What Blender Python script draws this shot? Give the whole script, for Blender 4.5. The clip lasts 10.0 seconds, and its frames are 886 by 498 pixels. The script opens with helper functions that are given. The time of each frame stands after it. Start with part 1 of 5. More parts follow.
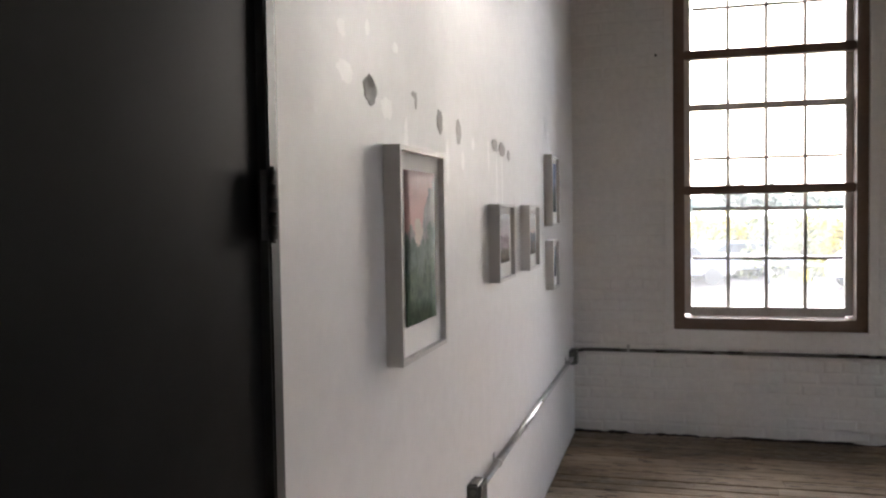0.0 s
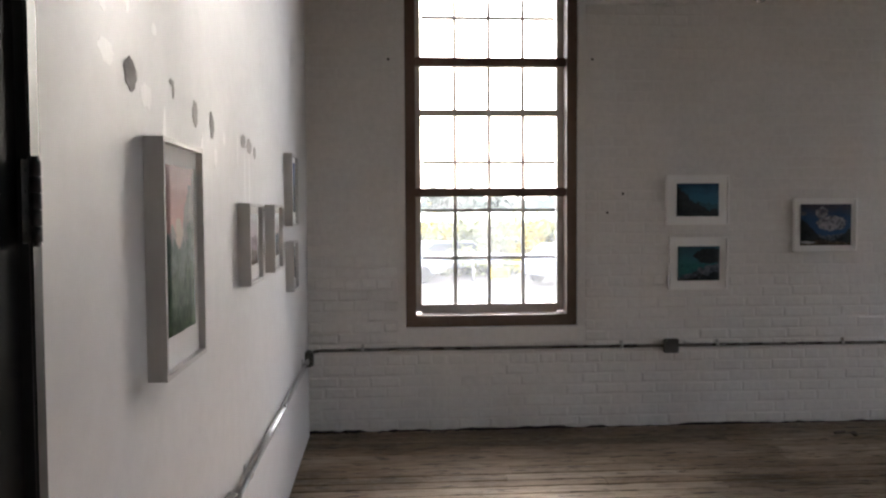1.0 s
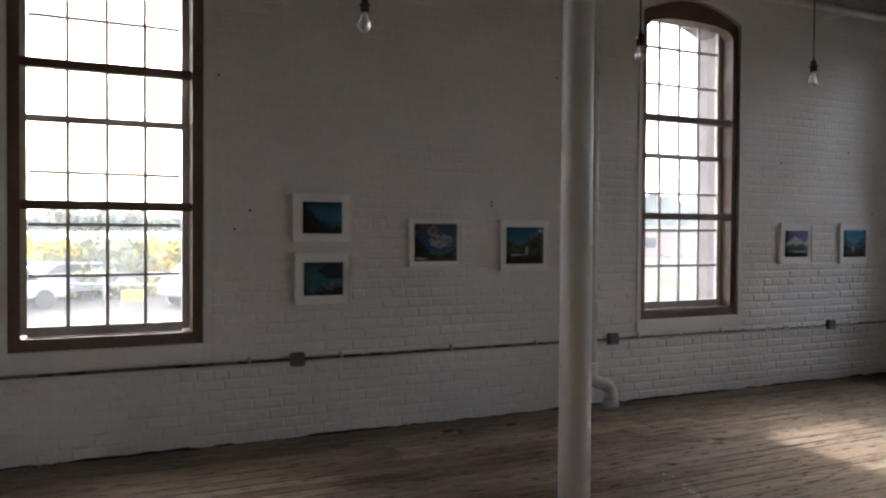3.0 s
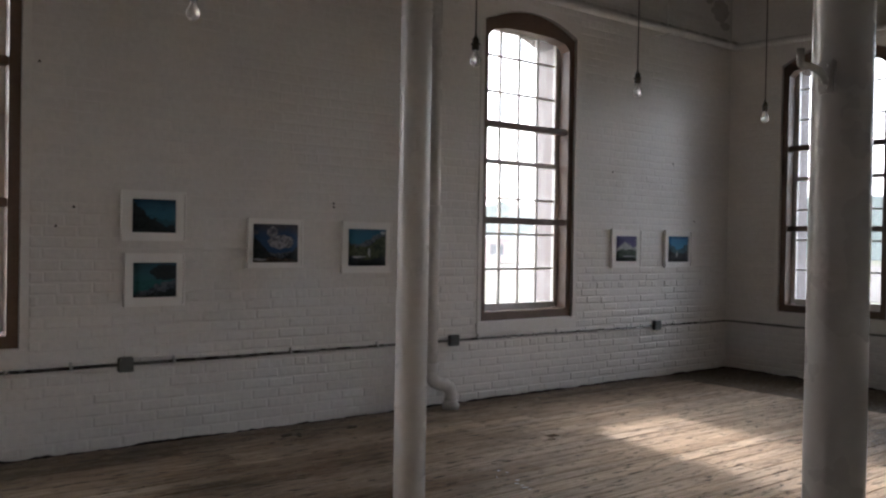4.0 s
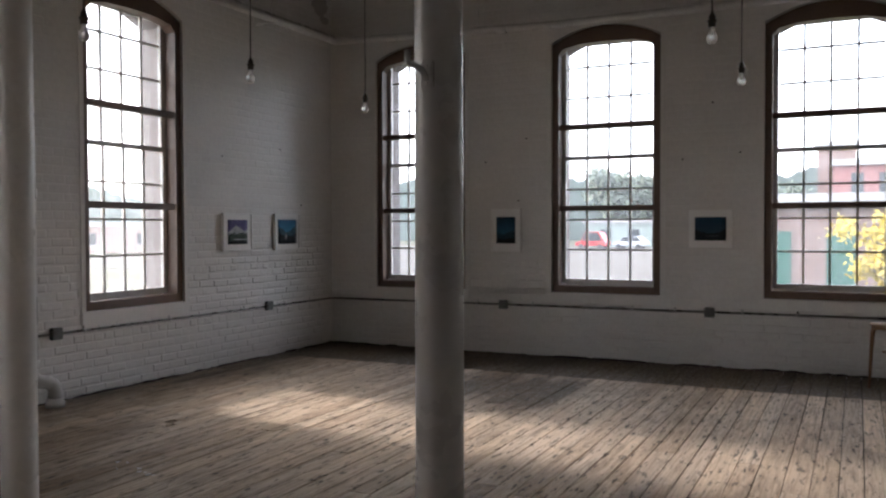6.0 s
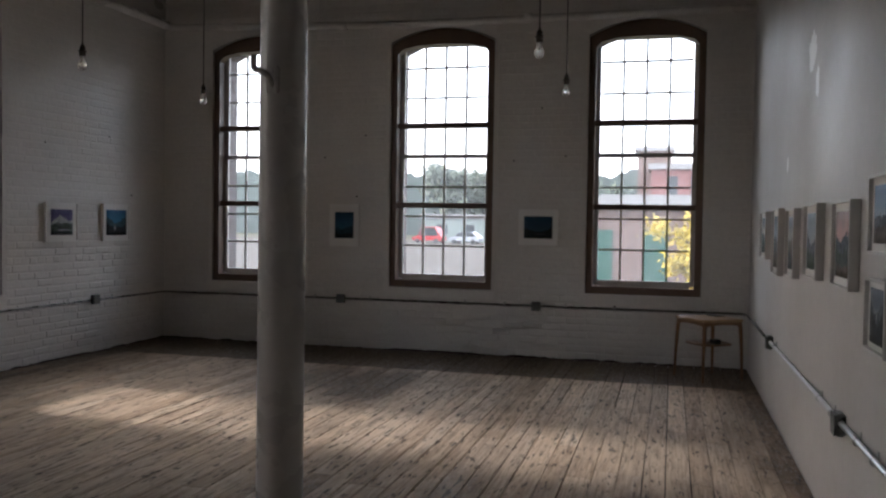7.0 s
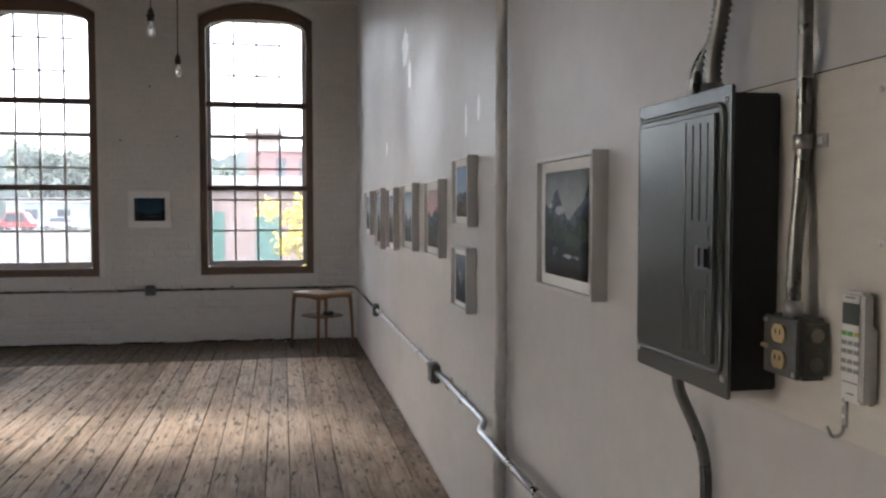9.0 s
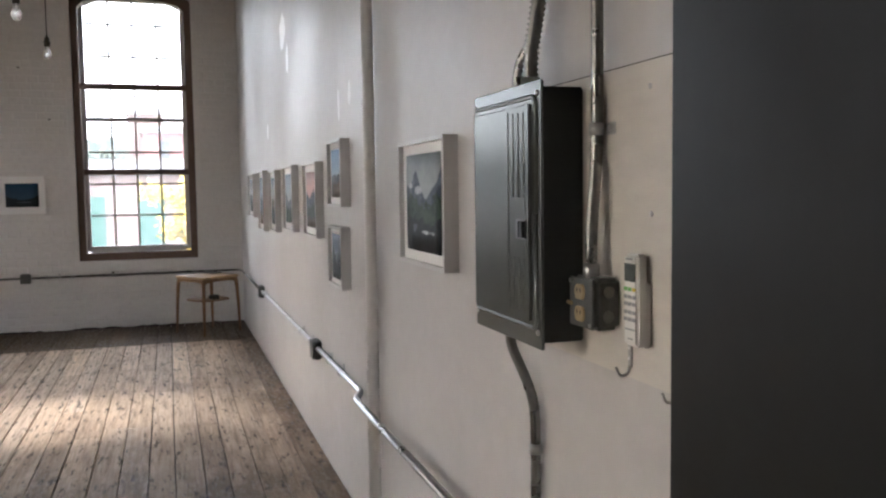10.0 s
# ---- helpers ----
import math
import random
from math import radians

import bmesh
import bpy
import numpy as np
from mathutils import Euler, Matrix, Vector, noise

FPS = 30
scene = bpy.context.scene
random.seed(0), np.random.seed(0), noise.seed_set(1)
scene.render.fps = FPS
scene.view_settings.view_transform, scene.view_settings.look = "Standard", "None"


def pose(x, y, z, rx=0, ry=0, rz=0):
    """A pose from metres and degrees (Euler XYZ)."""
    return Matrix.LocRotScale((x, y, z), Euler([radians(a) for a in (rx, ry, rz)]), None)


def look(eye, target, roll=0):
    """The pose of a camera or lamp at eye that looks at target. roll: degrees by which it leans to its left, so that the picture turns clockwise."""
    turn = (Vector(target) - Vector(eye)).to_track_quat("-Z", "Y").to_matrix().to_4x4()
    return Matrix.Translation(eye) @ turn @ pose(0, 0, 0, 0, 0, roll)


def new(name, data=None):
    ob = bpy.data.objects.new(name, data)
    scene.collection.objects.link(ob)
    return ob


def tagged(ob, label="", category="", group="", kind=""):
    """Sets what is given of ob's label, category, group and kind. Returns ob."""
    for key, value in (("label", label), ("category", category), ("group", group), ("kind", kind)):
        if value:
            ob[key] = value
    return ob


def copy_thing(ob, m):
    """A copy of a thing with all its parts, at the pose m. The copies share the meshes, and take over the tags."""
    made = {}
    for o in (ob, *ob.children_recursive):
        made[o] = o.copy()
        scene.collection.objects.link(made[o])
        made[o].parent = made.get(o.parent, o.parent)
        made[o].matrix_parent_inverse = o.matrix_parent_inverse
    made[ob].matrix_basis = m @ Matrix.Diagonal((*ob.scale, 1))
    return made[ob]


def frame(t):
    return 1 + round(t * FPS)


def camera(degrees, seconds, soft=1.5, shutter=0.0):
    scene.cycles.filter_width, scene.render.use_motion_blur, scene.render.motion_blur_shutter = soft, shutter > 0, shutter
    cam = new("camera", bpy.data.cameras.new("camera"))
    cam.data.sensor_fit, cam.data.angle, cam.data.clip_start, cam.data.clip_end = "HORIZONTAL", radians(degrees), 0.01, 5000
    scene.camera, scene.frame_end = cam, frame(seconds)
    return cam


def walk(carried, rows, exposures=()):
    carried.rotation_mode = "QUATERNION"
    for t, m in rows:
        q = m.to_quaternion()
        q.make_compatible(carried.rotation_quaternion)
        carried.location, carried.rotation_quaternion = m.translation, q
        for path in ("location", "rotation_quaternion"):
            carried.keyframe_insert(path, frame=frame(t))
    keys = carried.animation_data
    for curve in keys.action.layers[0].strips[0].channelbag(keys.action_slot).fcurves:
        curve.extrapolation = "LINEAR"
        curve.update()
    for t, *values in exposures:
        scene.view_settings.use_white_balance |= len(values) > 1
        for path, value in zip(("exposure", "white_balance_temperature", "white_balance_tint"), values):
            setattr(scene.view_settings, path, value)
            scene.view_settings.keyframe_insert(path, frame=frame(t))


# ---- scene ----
cam = camera(55.2, 10.0, soft=2.3)
PATH = [
    (0, (0.099, 0.132, 1.528), (-0.432, 2.058, 1.444), -0.9),
    (0.5, (-0.024, 0.173, 1.511), (-0.213, 2.162, 1.434), -1.0),
    (1, (-0.063, 0.188, 1.531), (0.074, 2.181, 1.44), -0.3),
    (1.5, (-0.049, 0.174, 1.529), (0.315, 2.139, 1.451), 0.3),
    (2, (0.016, 0.117, 1.52), (0.567, 2.039, 1.456), 0.4),
    (2.5, (0.04, 0.114, 1.504), (0.783, 1.97, 1.453), 0.3),
    (4, (0.119, 0.086, 1.465), (1.339, 1.671, 1.443), 1.0),
    (4.5, (0.192, 0.064, 1.43), (1.538, 1.543, 1.413), 1.1),
    (5, (0.175, 0.05, 1.436), (1.703, 1.34, 1.411), 0.3),
    (5.5, (0.046, 0.054, 1.425), (1.737, 1.122, 1.391), -0.3),
    (7, (-0.235, -0.015, 1.451), (1.695, 0.504, 1.391), 0.9),
    (7.5, (-0.278, 0.013, 1.449), (1.699, 0.308, 1.398), 1.0),
    (8, (-0.314, 0.041, 1.451), (1.684, 0.123, 1.403), 0.9),
    (8.5, (-0.364, 0.044, 1.443), (1.63, -0.1, 1.382), 0.3),
    (9, (-0.444, 0.018, 1.438), (1.519, -0.356, 1.342), 0.0),
    (9.5, (-0.544, 0.005, 1.44), (1.389, -0.493, 1.323), -0.3),
    (10, (-0.648, -0.024, 1.437), (1.25, -0.639, 1.294), -0.8),
]
EXPOSURES = [(t, s, 6130, 16) for t, s in ((0.0, 3.35), (1.0, 3.25), (1.5, 3.2), (2.0, 3.1), (2.5, 2.75), (4.0, 3.0), (4.5, 3.75), (5.0, 3.55), (5.5, 3.2), (7.0, 2.28), (7.5, 2.3), (8.0, 2.25), (8.5, 2.55), (9.0, 3.22), (9.5, 3.52), (10.0, 3.72))]
walk(cam, [(t, look(eye, target, roll)) for t, eye, target, roll in PATH], EXPOSURES)

# ---- world, sun ----
world = bpy.data.worlds.new("sky")
scene.world = world
world.use_nodes = True
wn, wl = world.node_tree.nodes, world.node_tree.links
SUN = Vector((0.10, 1.0, 0.53)).normalized()
sky = wn.new("ShaderNodeTexSky")
sky.sky_type, sky.sun_disc = "NISHITA", False
sky.sun_elevation = math.asin(SUN.z)
sky.sun_rotation = math.atan2(SUN.x, SUN.y)
sky.air_density, sky.dust_density = 1.0, 4.0
haze = wn.new("ShaderNodeMixRGB")
haze.inputs[0].default_value = 0.6
# high thin cloud, brighter overhead than at the horizon
where, axes, rise = wn.new("ShaderNodeTexCoord"), wn.new("ShaderNodeSeparateXYZ"), wn.new("ShaderNodeMapRange")
rise.inputs["From Max"].default_value = 0.7
rise.inputs["To Min"].default_value, rise.inputs["To Max"].default_value = 8.0, 10.0
wl.new(where.outputs["Generated"], axes.inputs[0])
wl.new(axes.outputs["Z"], rise.inputs["Value"])
cloud_light = wn.new("ShaderNodeMixRGB")
cloud_light.blend_type, cloud_light.inputs[0].default_value = "MULTIPLY", 1.0
cloud_light.inputs[2].default_value = (0.98, 1.0, 1.04, 1)
wl.new(rise.outputs[0], cloud_light.inputs[1])
wl.new(cloud_light.outputs[0], haze.inputs[2])
wl.new(sky.outputs[0], haze.inputs[1])
wl.new(haze.outputs[0], wn["Background"].inputs[0])
wn["Background"].inputs[1].default_value = 0.15
sun = new("sun", bpy.data.lights.new("sun", "SUN"))
sun.data.energy, sun.data.angle, sun.data.color = 0.7, radians(5.0), (1.0, 0.96, 0.9)
sun.matrix_world = look((5, 40, 20), Vector((5, 40, 20)) - SUN)

# ---- the plan ----
XL, XB, YR, YA, TOP = -0.59, 8.965, -0.80, 6.02, 4.6
WALL = 0.5
WIN_A, WIN_B = (0.68, 5.73), (4.76, 2.50, 0.272)
GROUND = -1.2


# ---- materials ----
def ramp(nt, fac, stops):
    r = nt.nodes.new("ShaderNodeValToRGB")
    while len(r.color_ramp.elements) < len(stops):
        r.color_ramp.elements.new(0.5)
    for e, (p, c) in zip(r.color_ramp.elements, stops):
        e.position, e.color = p, (*c, 1) if len(c) == 3 else c
    nt.links.new(fac, r.inputs[0])
    return r.outputs[0]


def texture(nt, scale, detail=4, stretch=(1, 1, 1), coord="Object", rough=0.55, seed=0.0):
    tc, mp, n = (nt.nodes.new("ShaderNode" + k) for k in ("TexCoord", "Mapping", "TexNoise"))
    mp.inputs["Scale"].default_value = stretch
    mp.inputs["Location"].default_value = (seed, seed * 1.7, seed * 0.6)
    nt.links.new(tc.outputs[coord], mp.inputs[0])
    nt.links.new(mp.outputs[0], n.inputs["Vector"])
    n.inputs["Scale"].default_value, n.inputs["Detail"].default_value, n.inputs["Roughness"].default_value = scale, detail, rough
    return n.outputs["Fac"]


def mixed(nt, fac, a, b, mode="MIX"):
    m = nt.nodes.new("ShaderNodeMixRGB")
    m.blend_type = mode
    for k, v in zip((0, 1, 2), (fac, a, b)):
        if isinstance(v, (int, float)):
            m.inputs[k].default_value = v
        elif isinstance(v, tuple):
            m.inputs[k].default_value = (*v, 1)
        else:
            nt.links.new(v, m.inputs[k])
    return m.outputs[0]


def surface(name, colour, rough=0.5, metal=0.0, fine=60, large=2.0, vary=0.12, stain=0.15, bump=0.1, depth=0.002, per_piece=0.0, gloss_vary=0.12, stretch=(1, 1, 1)):
    """A painted, plastered or metal surface with grain and stains."""
    m = bpy.data.materials.new(name)
    m.use_nodes = True
    nt = m.node_tree
    p = nt.nodes["Principled BSDF"]
    f, l = texture(nt, fine, 5, stretch), texture(nt, large, 4, stretch, seed=3.1)
    c = tuple(colour)
    col = ramp(nt, f, [(0.3, tuple(v * (1 - vary) for v in c)), (0.7, tuple(min(1, v * (1 + vary)) for v in c))])
    col = mixed(nt, ramp(nt, l, [(0.42, (0, 0, 0)), (0.72, (stain,) * 3)]), col, tuple(v * k for v, k in zip(c, (0.62, 0.56, 0.5))))
    if per_piece:
        oi = nt.nodes.new("ShaderNodeObjectInfo")
        ge = nt.nodes.new("ShaderNodeNewGeometry")
        add = nt.nodes.new("ShaderNodeMath")
        nt.links.new(oi.outputs["Random"], add.inputs[0])
        nt.links.new(ge.outputs["Random Per Island"], add.inputs[1])
        fr = nt.nodes.new("ShaderNodeMath")
        fr.operation = "FRACT"
        nt.links.new(add.outputs[0], fr.inputs[0])
        col = mixed(nt, 1.0, col, ramp(nt, fr.outputs[0], [(0, (1 - per_piece,) * 3), (1, (1.0,) * 3)]), "MULTIPLY")
    nt.links.new(col, p.inputs["Base Color"])
    p.inputs["Metallic"].default_value = metal
    nt.links.new(ramp(nt, l, [(0.3, (max(0.02, rough - gloss_vary),) * 3), (0.7, (min(1, rough + gloss_vary),) * 3)]), p.inputs["Roughness"])
    if bump:
        b = nt.nodes.new("ShaderNodeBump")
        b.inputs["Strength"].default_value, b.inputs["Distance"].default_value = bump, depth
        nt.links.new(f, b.inputs["Height"])
        nt.links.new(b.outputs[0], p.inputs["Normal"])
    return m


def smooth(nt, value, a, b, lo=0.0, hi=1.0):
    """A value eased from lo at a to hi at b."""
    n = nt.nodes.new("ShaderNodeMapRange")
    n.interpolation_type = "SMOOTHSTEP"
    for k, v in (("From Min", min(a, b)), ("From Max", max(a, b)), ("To Min", lo if a < b else hi), ("To Max", hi if a < b else lo)):
        n.inputs[k].default_value = v
    nt.links.new(value, n.inputs["Value"])
    return n.outputs[0]


def sums(nt, op, *values):
    out = values[0]
    for v in values[1:]:
        n = nt.nodes.new("ShaderNodeMath")
        n.operation = op
        for k, w in enumerate((out, v)):
            if isinstance(w, (int, float)):
                n.inputs[k].default_value = w
            else:
                nt.links.new(w, n.inputs[k])
        out = n.outputs[0]
    return out


def wood_floor(name="worn_board", tone=1.0, varnish=0.0):
    """Old boards: grain along x, bare greyed wood in the middle, a dark film elsewhere."""
    m = bpy.data.materials.new(name)
    m.use_nodes = True
    nt = m.node_tree
    p = nt.nodes["Principled BSDF"]
    oi = nt.nodes.new("ShaderNodeObjectInfo")
    tc, mp = nt.nodes.new("ShaderNodeTexCoord"), nt.nodes.new("ShaderNodeMapping")
    mp.inputs["Scale"].default_value = (1.2, 22, 22)
    shift = nt.nodes.new("ShaderNodeCombineXYZ")
    nt.links.new(sums(nt, "MULTIPLY", oi.outputs["Random"], 40), shift.inputs[0])
    nt.links.new(shift.outputs[0], mp.inputs["Location"])
    nt.links.new(tc.outputs["Object"], mp.inputs[0])
    g = nt.nodes.new("ShaderNodeTexNoise")
    g.inputs["Scale"].default_value, g.inputs["Detail"].default_value, g.inputs["Distortion"].default_value = 2.2, 7, 0.6
    nt.links.new(mp.outputs[0], g.inputs["Vector"])
    wood = ramp(nt, g.outputs["Fac"], [(q, tuple(v * tone for v in c)) for q, c in ((0.30, (0.46, 0.36, 0.265)), (0.5, (0.66, 0.54, 0.415)), (0.70, (0.77, 0.65, 0.515)))])
    wood = mixed(nt, 1.0, wood, ramp(nt, oi.outputs["Random"], [(0, (0.78, 0.76, 0.74)), (0.2, (0.94, 0.92, 0.9)), (0.4, (1.08, 1.05, 1.0)), (0.6, (0.84, 0.79, 0.73)), (0.8, (1.0, 0.98, 0.96)), (1, (0.92, 0.83, 0.74))]), "MULTIPLY")
    # broad tone: pale in the middle, darker towards the walls and the door
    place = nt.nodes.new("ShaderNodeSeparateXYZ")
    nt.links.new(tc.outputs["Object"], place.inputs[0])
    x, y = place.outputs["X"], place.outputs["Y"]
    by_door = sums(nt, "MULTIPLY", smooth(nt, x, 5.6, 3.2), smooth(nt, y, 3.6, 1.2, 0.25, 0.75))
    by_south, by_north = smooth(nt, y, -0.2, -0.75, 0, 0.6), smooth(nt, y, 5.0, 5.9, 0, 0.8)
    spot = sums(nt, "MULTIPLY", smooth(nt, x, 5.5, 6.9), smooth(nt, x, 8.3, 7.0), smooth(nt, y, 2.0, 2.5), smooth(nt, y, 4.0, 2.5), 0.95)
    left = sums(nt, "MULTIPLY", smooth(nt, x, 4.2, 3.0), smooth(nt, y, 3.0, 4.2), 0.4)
    # how much dark film: most by the door, the walls and one spot
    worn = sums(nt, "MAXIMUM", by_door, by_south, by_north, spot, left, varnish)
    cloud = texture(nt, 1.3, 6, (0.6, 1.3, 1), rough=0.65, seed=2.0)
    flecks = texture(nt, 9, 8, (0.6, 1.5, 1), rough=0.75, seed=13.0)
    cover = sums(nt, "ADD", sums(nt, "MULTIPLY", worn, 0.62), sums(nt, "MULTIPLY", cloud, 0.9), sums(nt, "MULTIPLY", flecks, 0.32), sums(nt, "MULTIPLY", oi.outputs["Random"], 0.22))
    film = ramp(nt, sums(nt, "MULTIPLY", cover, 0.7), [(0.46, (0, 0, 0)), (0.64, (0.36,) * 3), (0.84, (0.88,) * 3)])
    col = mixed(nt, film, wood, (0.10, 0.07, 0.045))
    mottle = texture(nt, 6, 8, (0.5, 1.3, 1), rough=0.75, seed=21.0)
    col = mixed(nt, 1.0, col, ramp(nt, mottle, [(0.3, (0.68, 0.65, 0.62)), (0.44, (0.98, 0.96, 0.94)), (0.7, (1.12, 1.1, 1.07))]), "MULTIPLY")
    streaks = texture(nt, 3.2, 8, (0.45, 5.5, 1), rough=0.72, seed=31.0)
    col = mixed(nt, ramp(nt, streaks, [(0.54, (0, 0, 0)), (0.68, (0.6,) * 3)]), col, (0.13, 0.098, 0.072))
    specks = texture(nt, 18, 6, (0.35, 1.5, 1), rough=0.7, seed=9.0)
    col = mixed(nt, ramp(nt, specks, [(0.56, (0, 0, 0)), (0.63, (0.85,) * 3)]), col, (0.055, 0.044, 0.036))
    nt.links.new(col, p.inputs["Base Color"])
    p.inputs["Specular IOR Level"].default_value = 0.25
    scuff = texture(nt, 30, 6, (0.4, 1.2, 1), rough=0.8, seed=5.0)
    gloss = sums(nt, "MULTIPLY", film, smooth(nt, scuff, 0.50, 0.58))
    nt.links.new(smooth(nt, gloss, 0.1, 0.8, 0.75, 0.42), p.inputs["Roughness"])
    b = nt.nodes.new("ShaderNodeBump")
    b.inputs["Strength"].default_value, b.inputs["Distance"].default_value = 0.8, 0.006
    nt.links.new(mixed(nt, 0.55, g.outputs["Fac"], mixed(nt, 0.5, specks, scuff)), b.inputs["Height"])
    nt.links.new(b.outputs[0], p.inputs["Normal"])
    return m


def glass(name, tint=(0.96, 0.98, 0.97)):
    m = bpy.data.materials.new(name)
    m.use_nodes = True
    nt = m.node_tree
    t, g, mx, f = (nt.nodes.new("ShaderNode" + k) for k in ("BsdfTransparent", "BsdfGlossy", "MixShader", "Fresnel"))
    t.inputs[0].default_value = (*tint, 1)
    g.inputs["Roughness"].default_value = 0.03
    f.inputs[0].default_value = 1.3
    nt.links.new(f.outputs[0], mx.inputs[0])
    # a pale translucent veil stands in for glare and haze over the view
    d, film = nt.nodes.new("ShaderNodeBsdfTranslucent"), nt.nodes.new("ShaderNodeMixShader")
    d.inputs[0].default_value = (0.86, 0.9, 0.93, 1)
    veil = nt.nodes.new("ShaderNodeMapRange")
    veil.inputs["From Min"].default_value, veil.inputs["From Max"].default_value = 0.3, 0.7
    veil.inputs["To Min"].default_value, veil.inputs["To Max"].default_value = 0.026, 0.058
    nt.links.new(texture(nt, 4, 5, (1, 1, 1), "Object", 0.6, 3.0), veil.inputs["Value"])
    nt.links.new(veil.outputs[0], film.inputs[0])
    nt.links.new(t.outputs[0], film.inputs[1])
    nt.links.new(d.outputs[0], film.inputs[2])
    nt.links.new(film.outputs[0], mx.inputs[1])
    nt.links.new(g.outputs[0], mx.inputs[2])
    nt.links.new(mx.outputs[0], nt.nodes["Material Output"].inputs[0])
    return m


def landscape(name, skies, layers, blobs=(), seed=0.0):
    """A landscape in brushwork: skies are the colours from low to high; each layer is a ridge line
    (heights at even steps across), two colours and the raggedness of its edge; blobs are clouds, rocks and tree crowns."""
    m = bpy.data.materials.new(name)
    m.use_nodes = True
    nt = m.node_tree
    p = nt.nodes["Principled BSDF"]
    tc, sp = nt.nodes.new("ShaderNodeTexCoord"), nt.nodes.new("ShaderNodeSeparateXYZ")
    nt.links.new(tc.outputs["Generated"], sp.inputs[0])
    x, z = sp.outputs["X"], sp.outputs["Z"]
    brush = texture(nt, 4.5, 6, (1, 0, 1), "Generated", 0.65, seed)
    strokes = texture(nt, 15, 5, (1.2, 0, 0.8), "Generated", 0.7, seed + 4)
    wander = texture(nt, 9, 6, (1, 0, 1), "Generated", 0.7, seed + 8)
    high = sums(nt, "ADD", z, sums(nt, "MULTIPLY", sums(nt, "SUBTRACT", brush, 0.5), 0.5))
    col = ramp(nt, high, [(0.35 + 0.6 * k / max(1, len(skies) - 1), c) for k, c in enumerate(skies)])
    def painted(colours):
        return ramp(nt, mixed(nt, 0.5, brush, strokes), [(0.43, colours[0]), (0.57, colours[1])])
    def lay(what):
        if len(what) == 3:
            line, colours, ragged = what
            height = ramp(nt, x, [(k / (len(line) - 1), (h,) * 3) for k, h in enumerate(line)])
            depth = sums(nt, "SUBTRACT", height, z)
        else:
            cx, cz, rx, rz, colours, ragged = what
            q = [sums(nt, "POWER", sums(nt, "ABSOLUTE", sums(nt, "DIVIDE", sums(nt, "SUBTRACT", v, c), r), 0.0), 2.0) for v, c, r in ((x, cx, rx), (z, cz, rz))]
            depth = sums(nt, "MULTIPLY", sums(nt, "SUBTRACT", 1.0, sums(nt, "ADD", *q)), min(rx, rz))
        depth = sums(nt, "ADD", depth, sums(nt, "MULTIPLY", sums(nt, "SUBTRACT", wander, 0.5), ragged * 2.6))
        return mixed(nt, smooth(nt, depth, -0.012, 0.02), col, painted(colours))
    for what in (*layers, *blobs):
        col = lay(what)
    nt.links.new(col, p.inputs["Base Color"])
    p.inputs["Roughness"].default_value = 0.6
    p.inputs["Specular IOR Level"].default_value = 0.25
    b = nt.nodes.new("ShaderNodeBump")
    b.inputs["Strength"].default_value, b.inputs["Distance"].default_value = 0.2, 0.001
    nt.links.new(strokes, b.inputs["Height"])
    nt.links.new(b.outputs[0], p.inputs["Normal"])
    return m


M_BRICKWHITE = surface("white_painted_brick", (0.765, 0.745, 0.72), 0.5, fine=24, large=1.6, vary=0.05, stain=0.16, bump=0.6, depth=0.006, per_piece=0.03)
M_PLASTER = surface("white_plaster", (0.765, 0.745, 0.72), 0.6, fine=30, large=1.5, vary=0.04, stain=0.1, bump=0.2, depth=0.003)
# white wallboard paint again, darkened to put shade on the south wall
M_DRYWALLSHADE = surface("shaded_wallboard_paint", (0.57, 0.545, 0.525), 0.5, fine=14, large=1.1, vary=0.03, stain=0.10, bump=0.12, depth=0.002)
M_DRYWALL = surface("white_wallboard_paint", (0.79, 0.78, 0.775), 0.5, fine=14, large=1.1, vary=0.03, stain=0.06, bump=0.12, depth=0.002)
M_SPACKLE = surface("sanded_filler", (0.88, 0.87, 0.86), 0.42, fine=20, large=5, vary=0.05, stain=0.0, bump=0.1)
M_BARE = surface("bare_grey_patch", (0.47, 0.455, 0.44), 0.8, fine=60, large=9, vary=0.12, stain=0.2, bump=0.3)
M_BROWN = surface("brown_window_paint", (0.15, 0.097, 0.071), 0.45, fine=40, large=4, vary=0.12, stain=0.2, bump=0.15)
M_SASH = surface("weathered_sash_paint", (0.62, 0.60, 0.57), 0.55, fine=60, large=6, vary=0.1, stain=0.35, bump=0.3)
M_REDBRICK = surface("red_brick", (0.115, 0.082, 0.075), 0.8, fine=25, large=3, vary=0.2, stain=0.3, bump=0.4, depth=0.006, per_piece=0.3)
M_MORTAR = surface("grey_mortar", (0.38, 0.35, 0.32), 0.9, fine=60, large=3)
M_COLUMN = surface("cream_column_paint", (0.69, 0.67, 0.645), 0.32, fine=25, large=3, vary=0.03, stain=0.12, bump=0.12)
# column paint darkened: the backlit column's shade is in its colour
M_COLUMNSHADE = surface("shaded_column_paint", (0.40, 0.39, 0.375), 0.3, fine=25, large=3, vary=0.04, stain=0.15, bump=0.12)
M_PIPE = surface("white_pipe_paint", (0.72, 0.70, 0.68), 0.28, fine=25, large=5, vary=0.04, stain=0.12, bump=0.15)
M_GALV = surface("galvanised_steel", (0.46, 0.46, 0.45), 0.3, 0.95, fine=80, large=12, vary=0.1, stain=0.15, bump=0.05, gloss_vary=0.04)
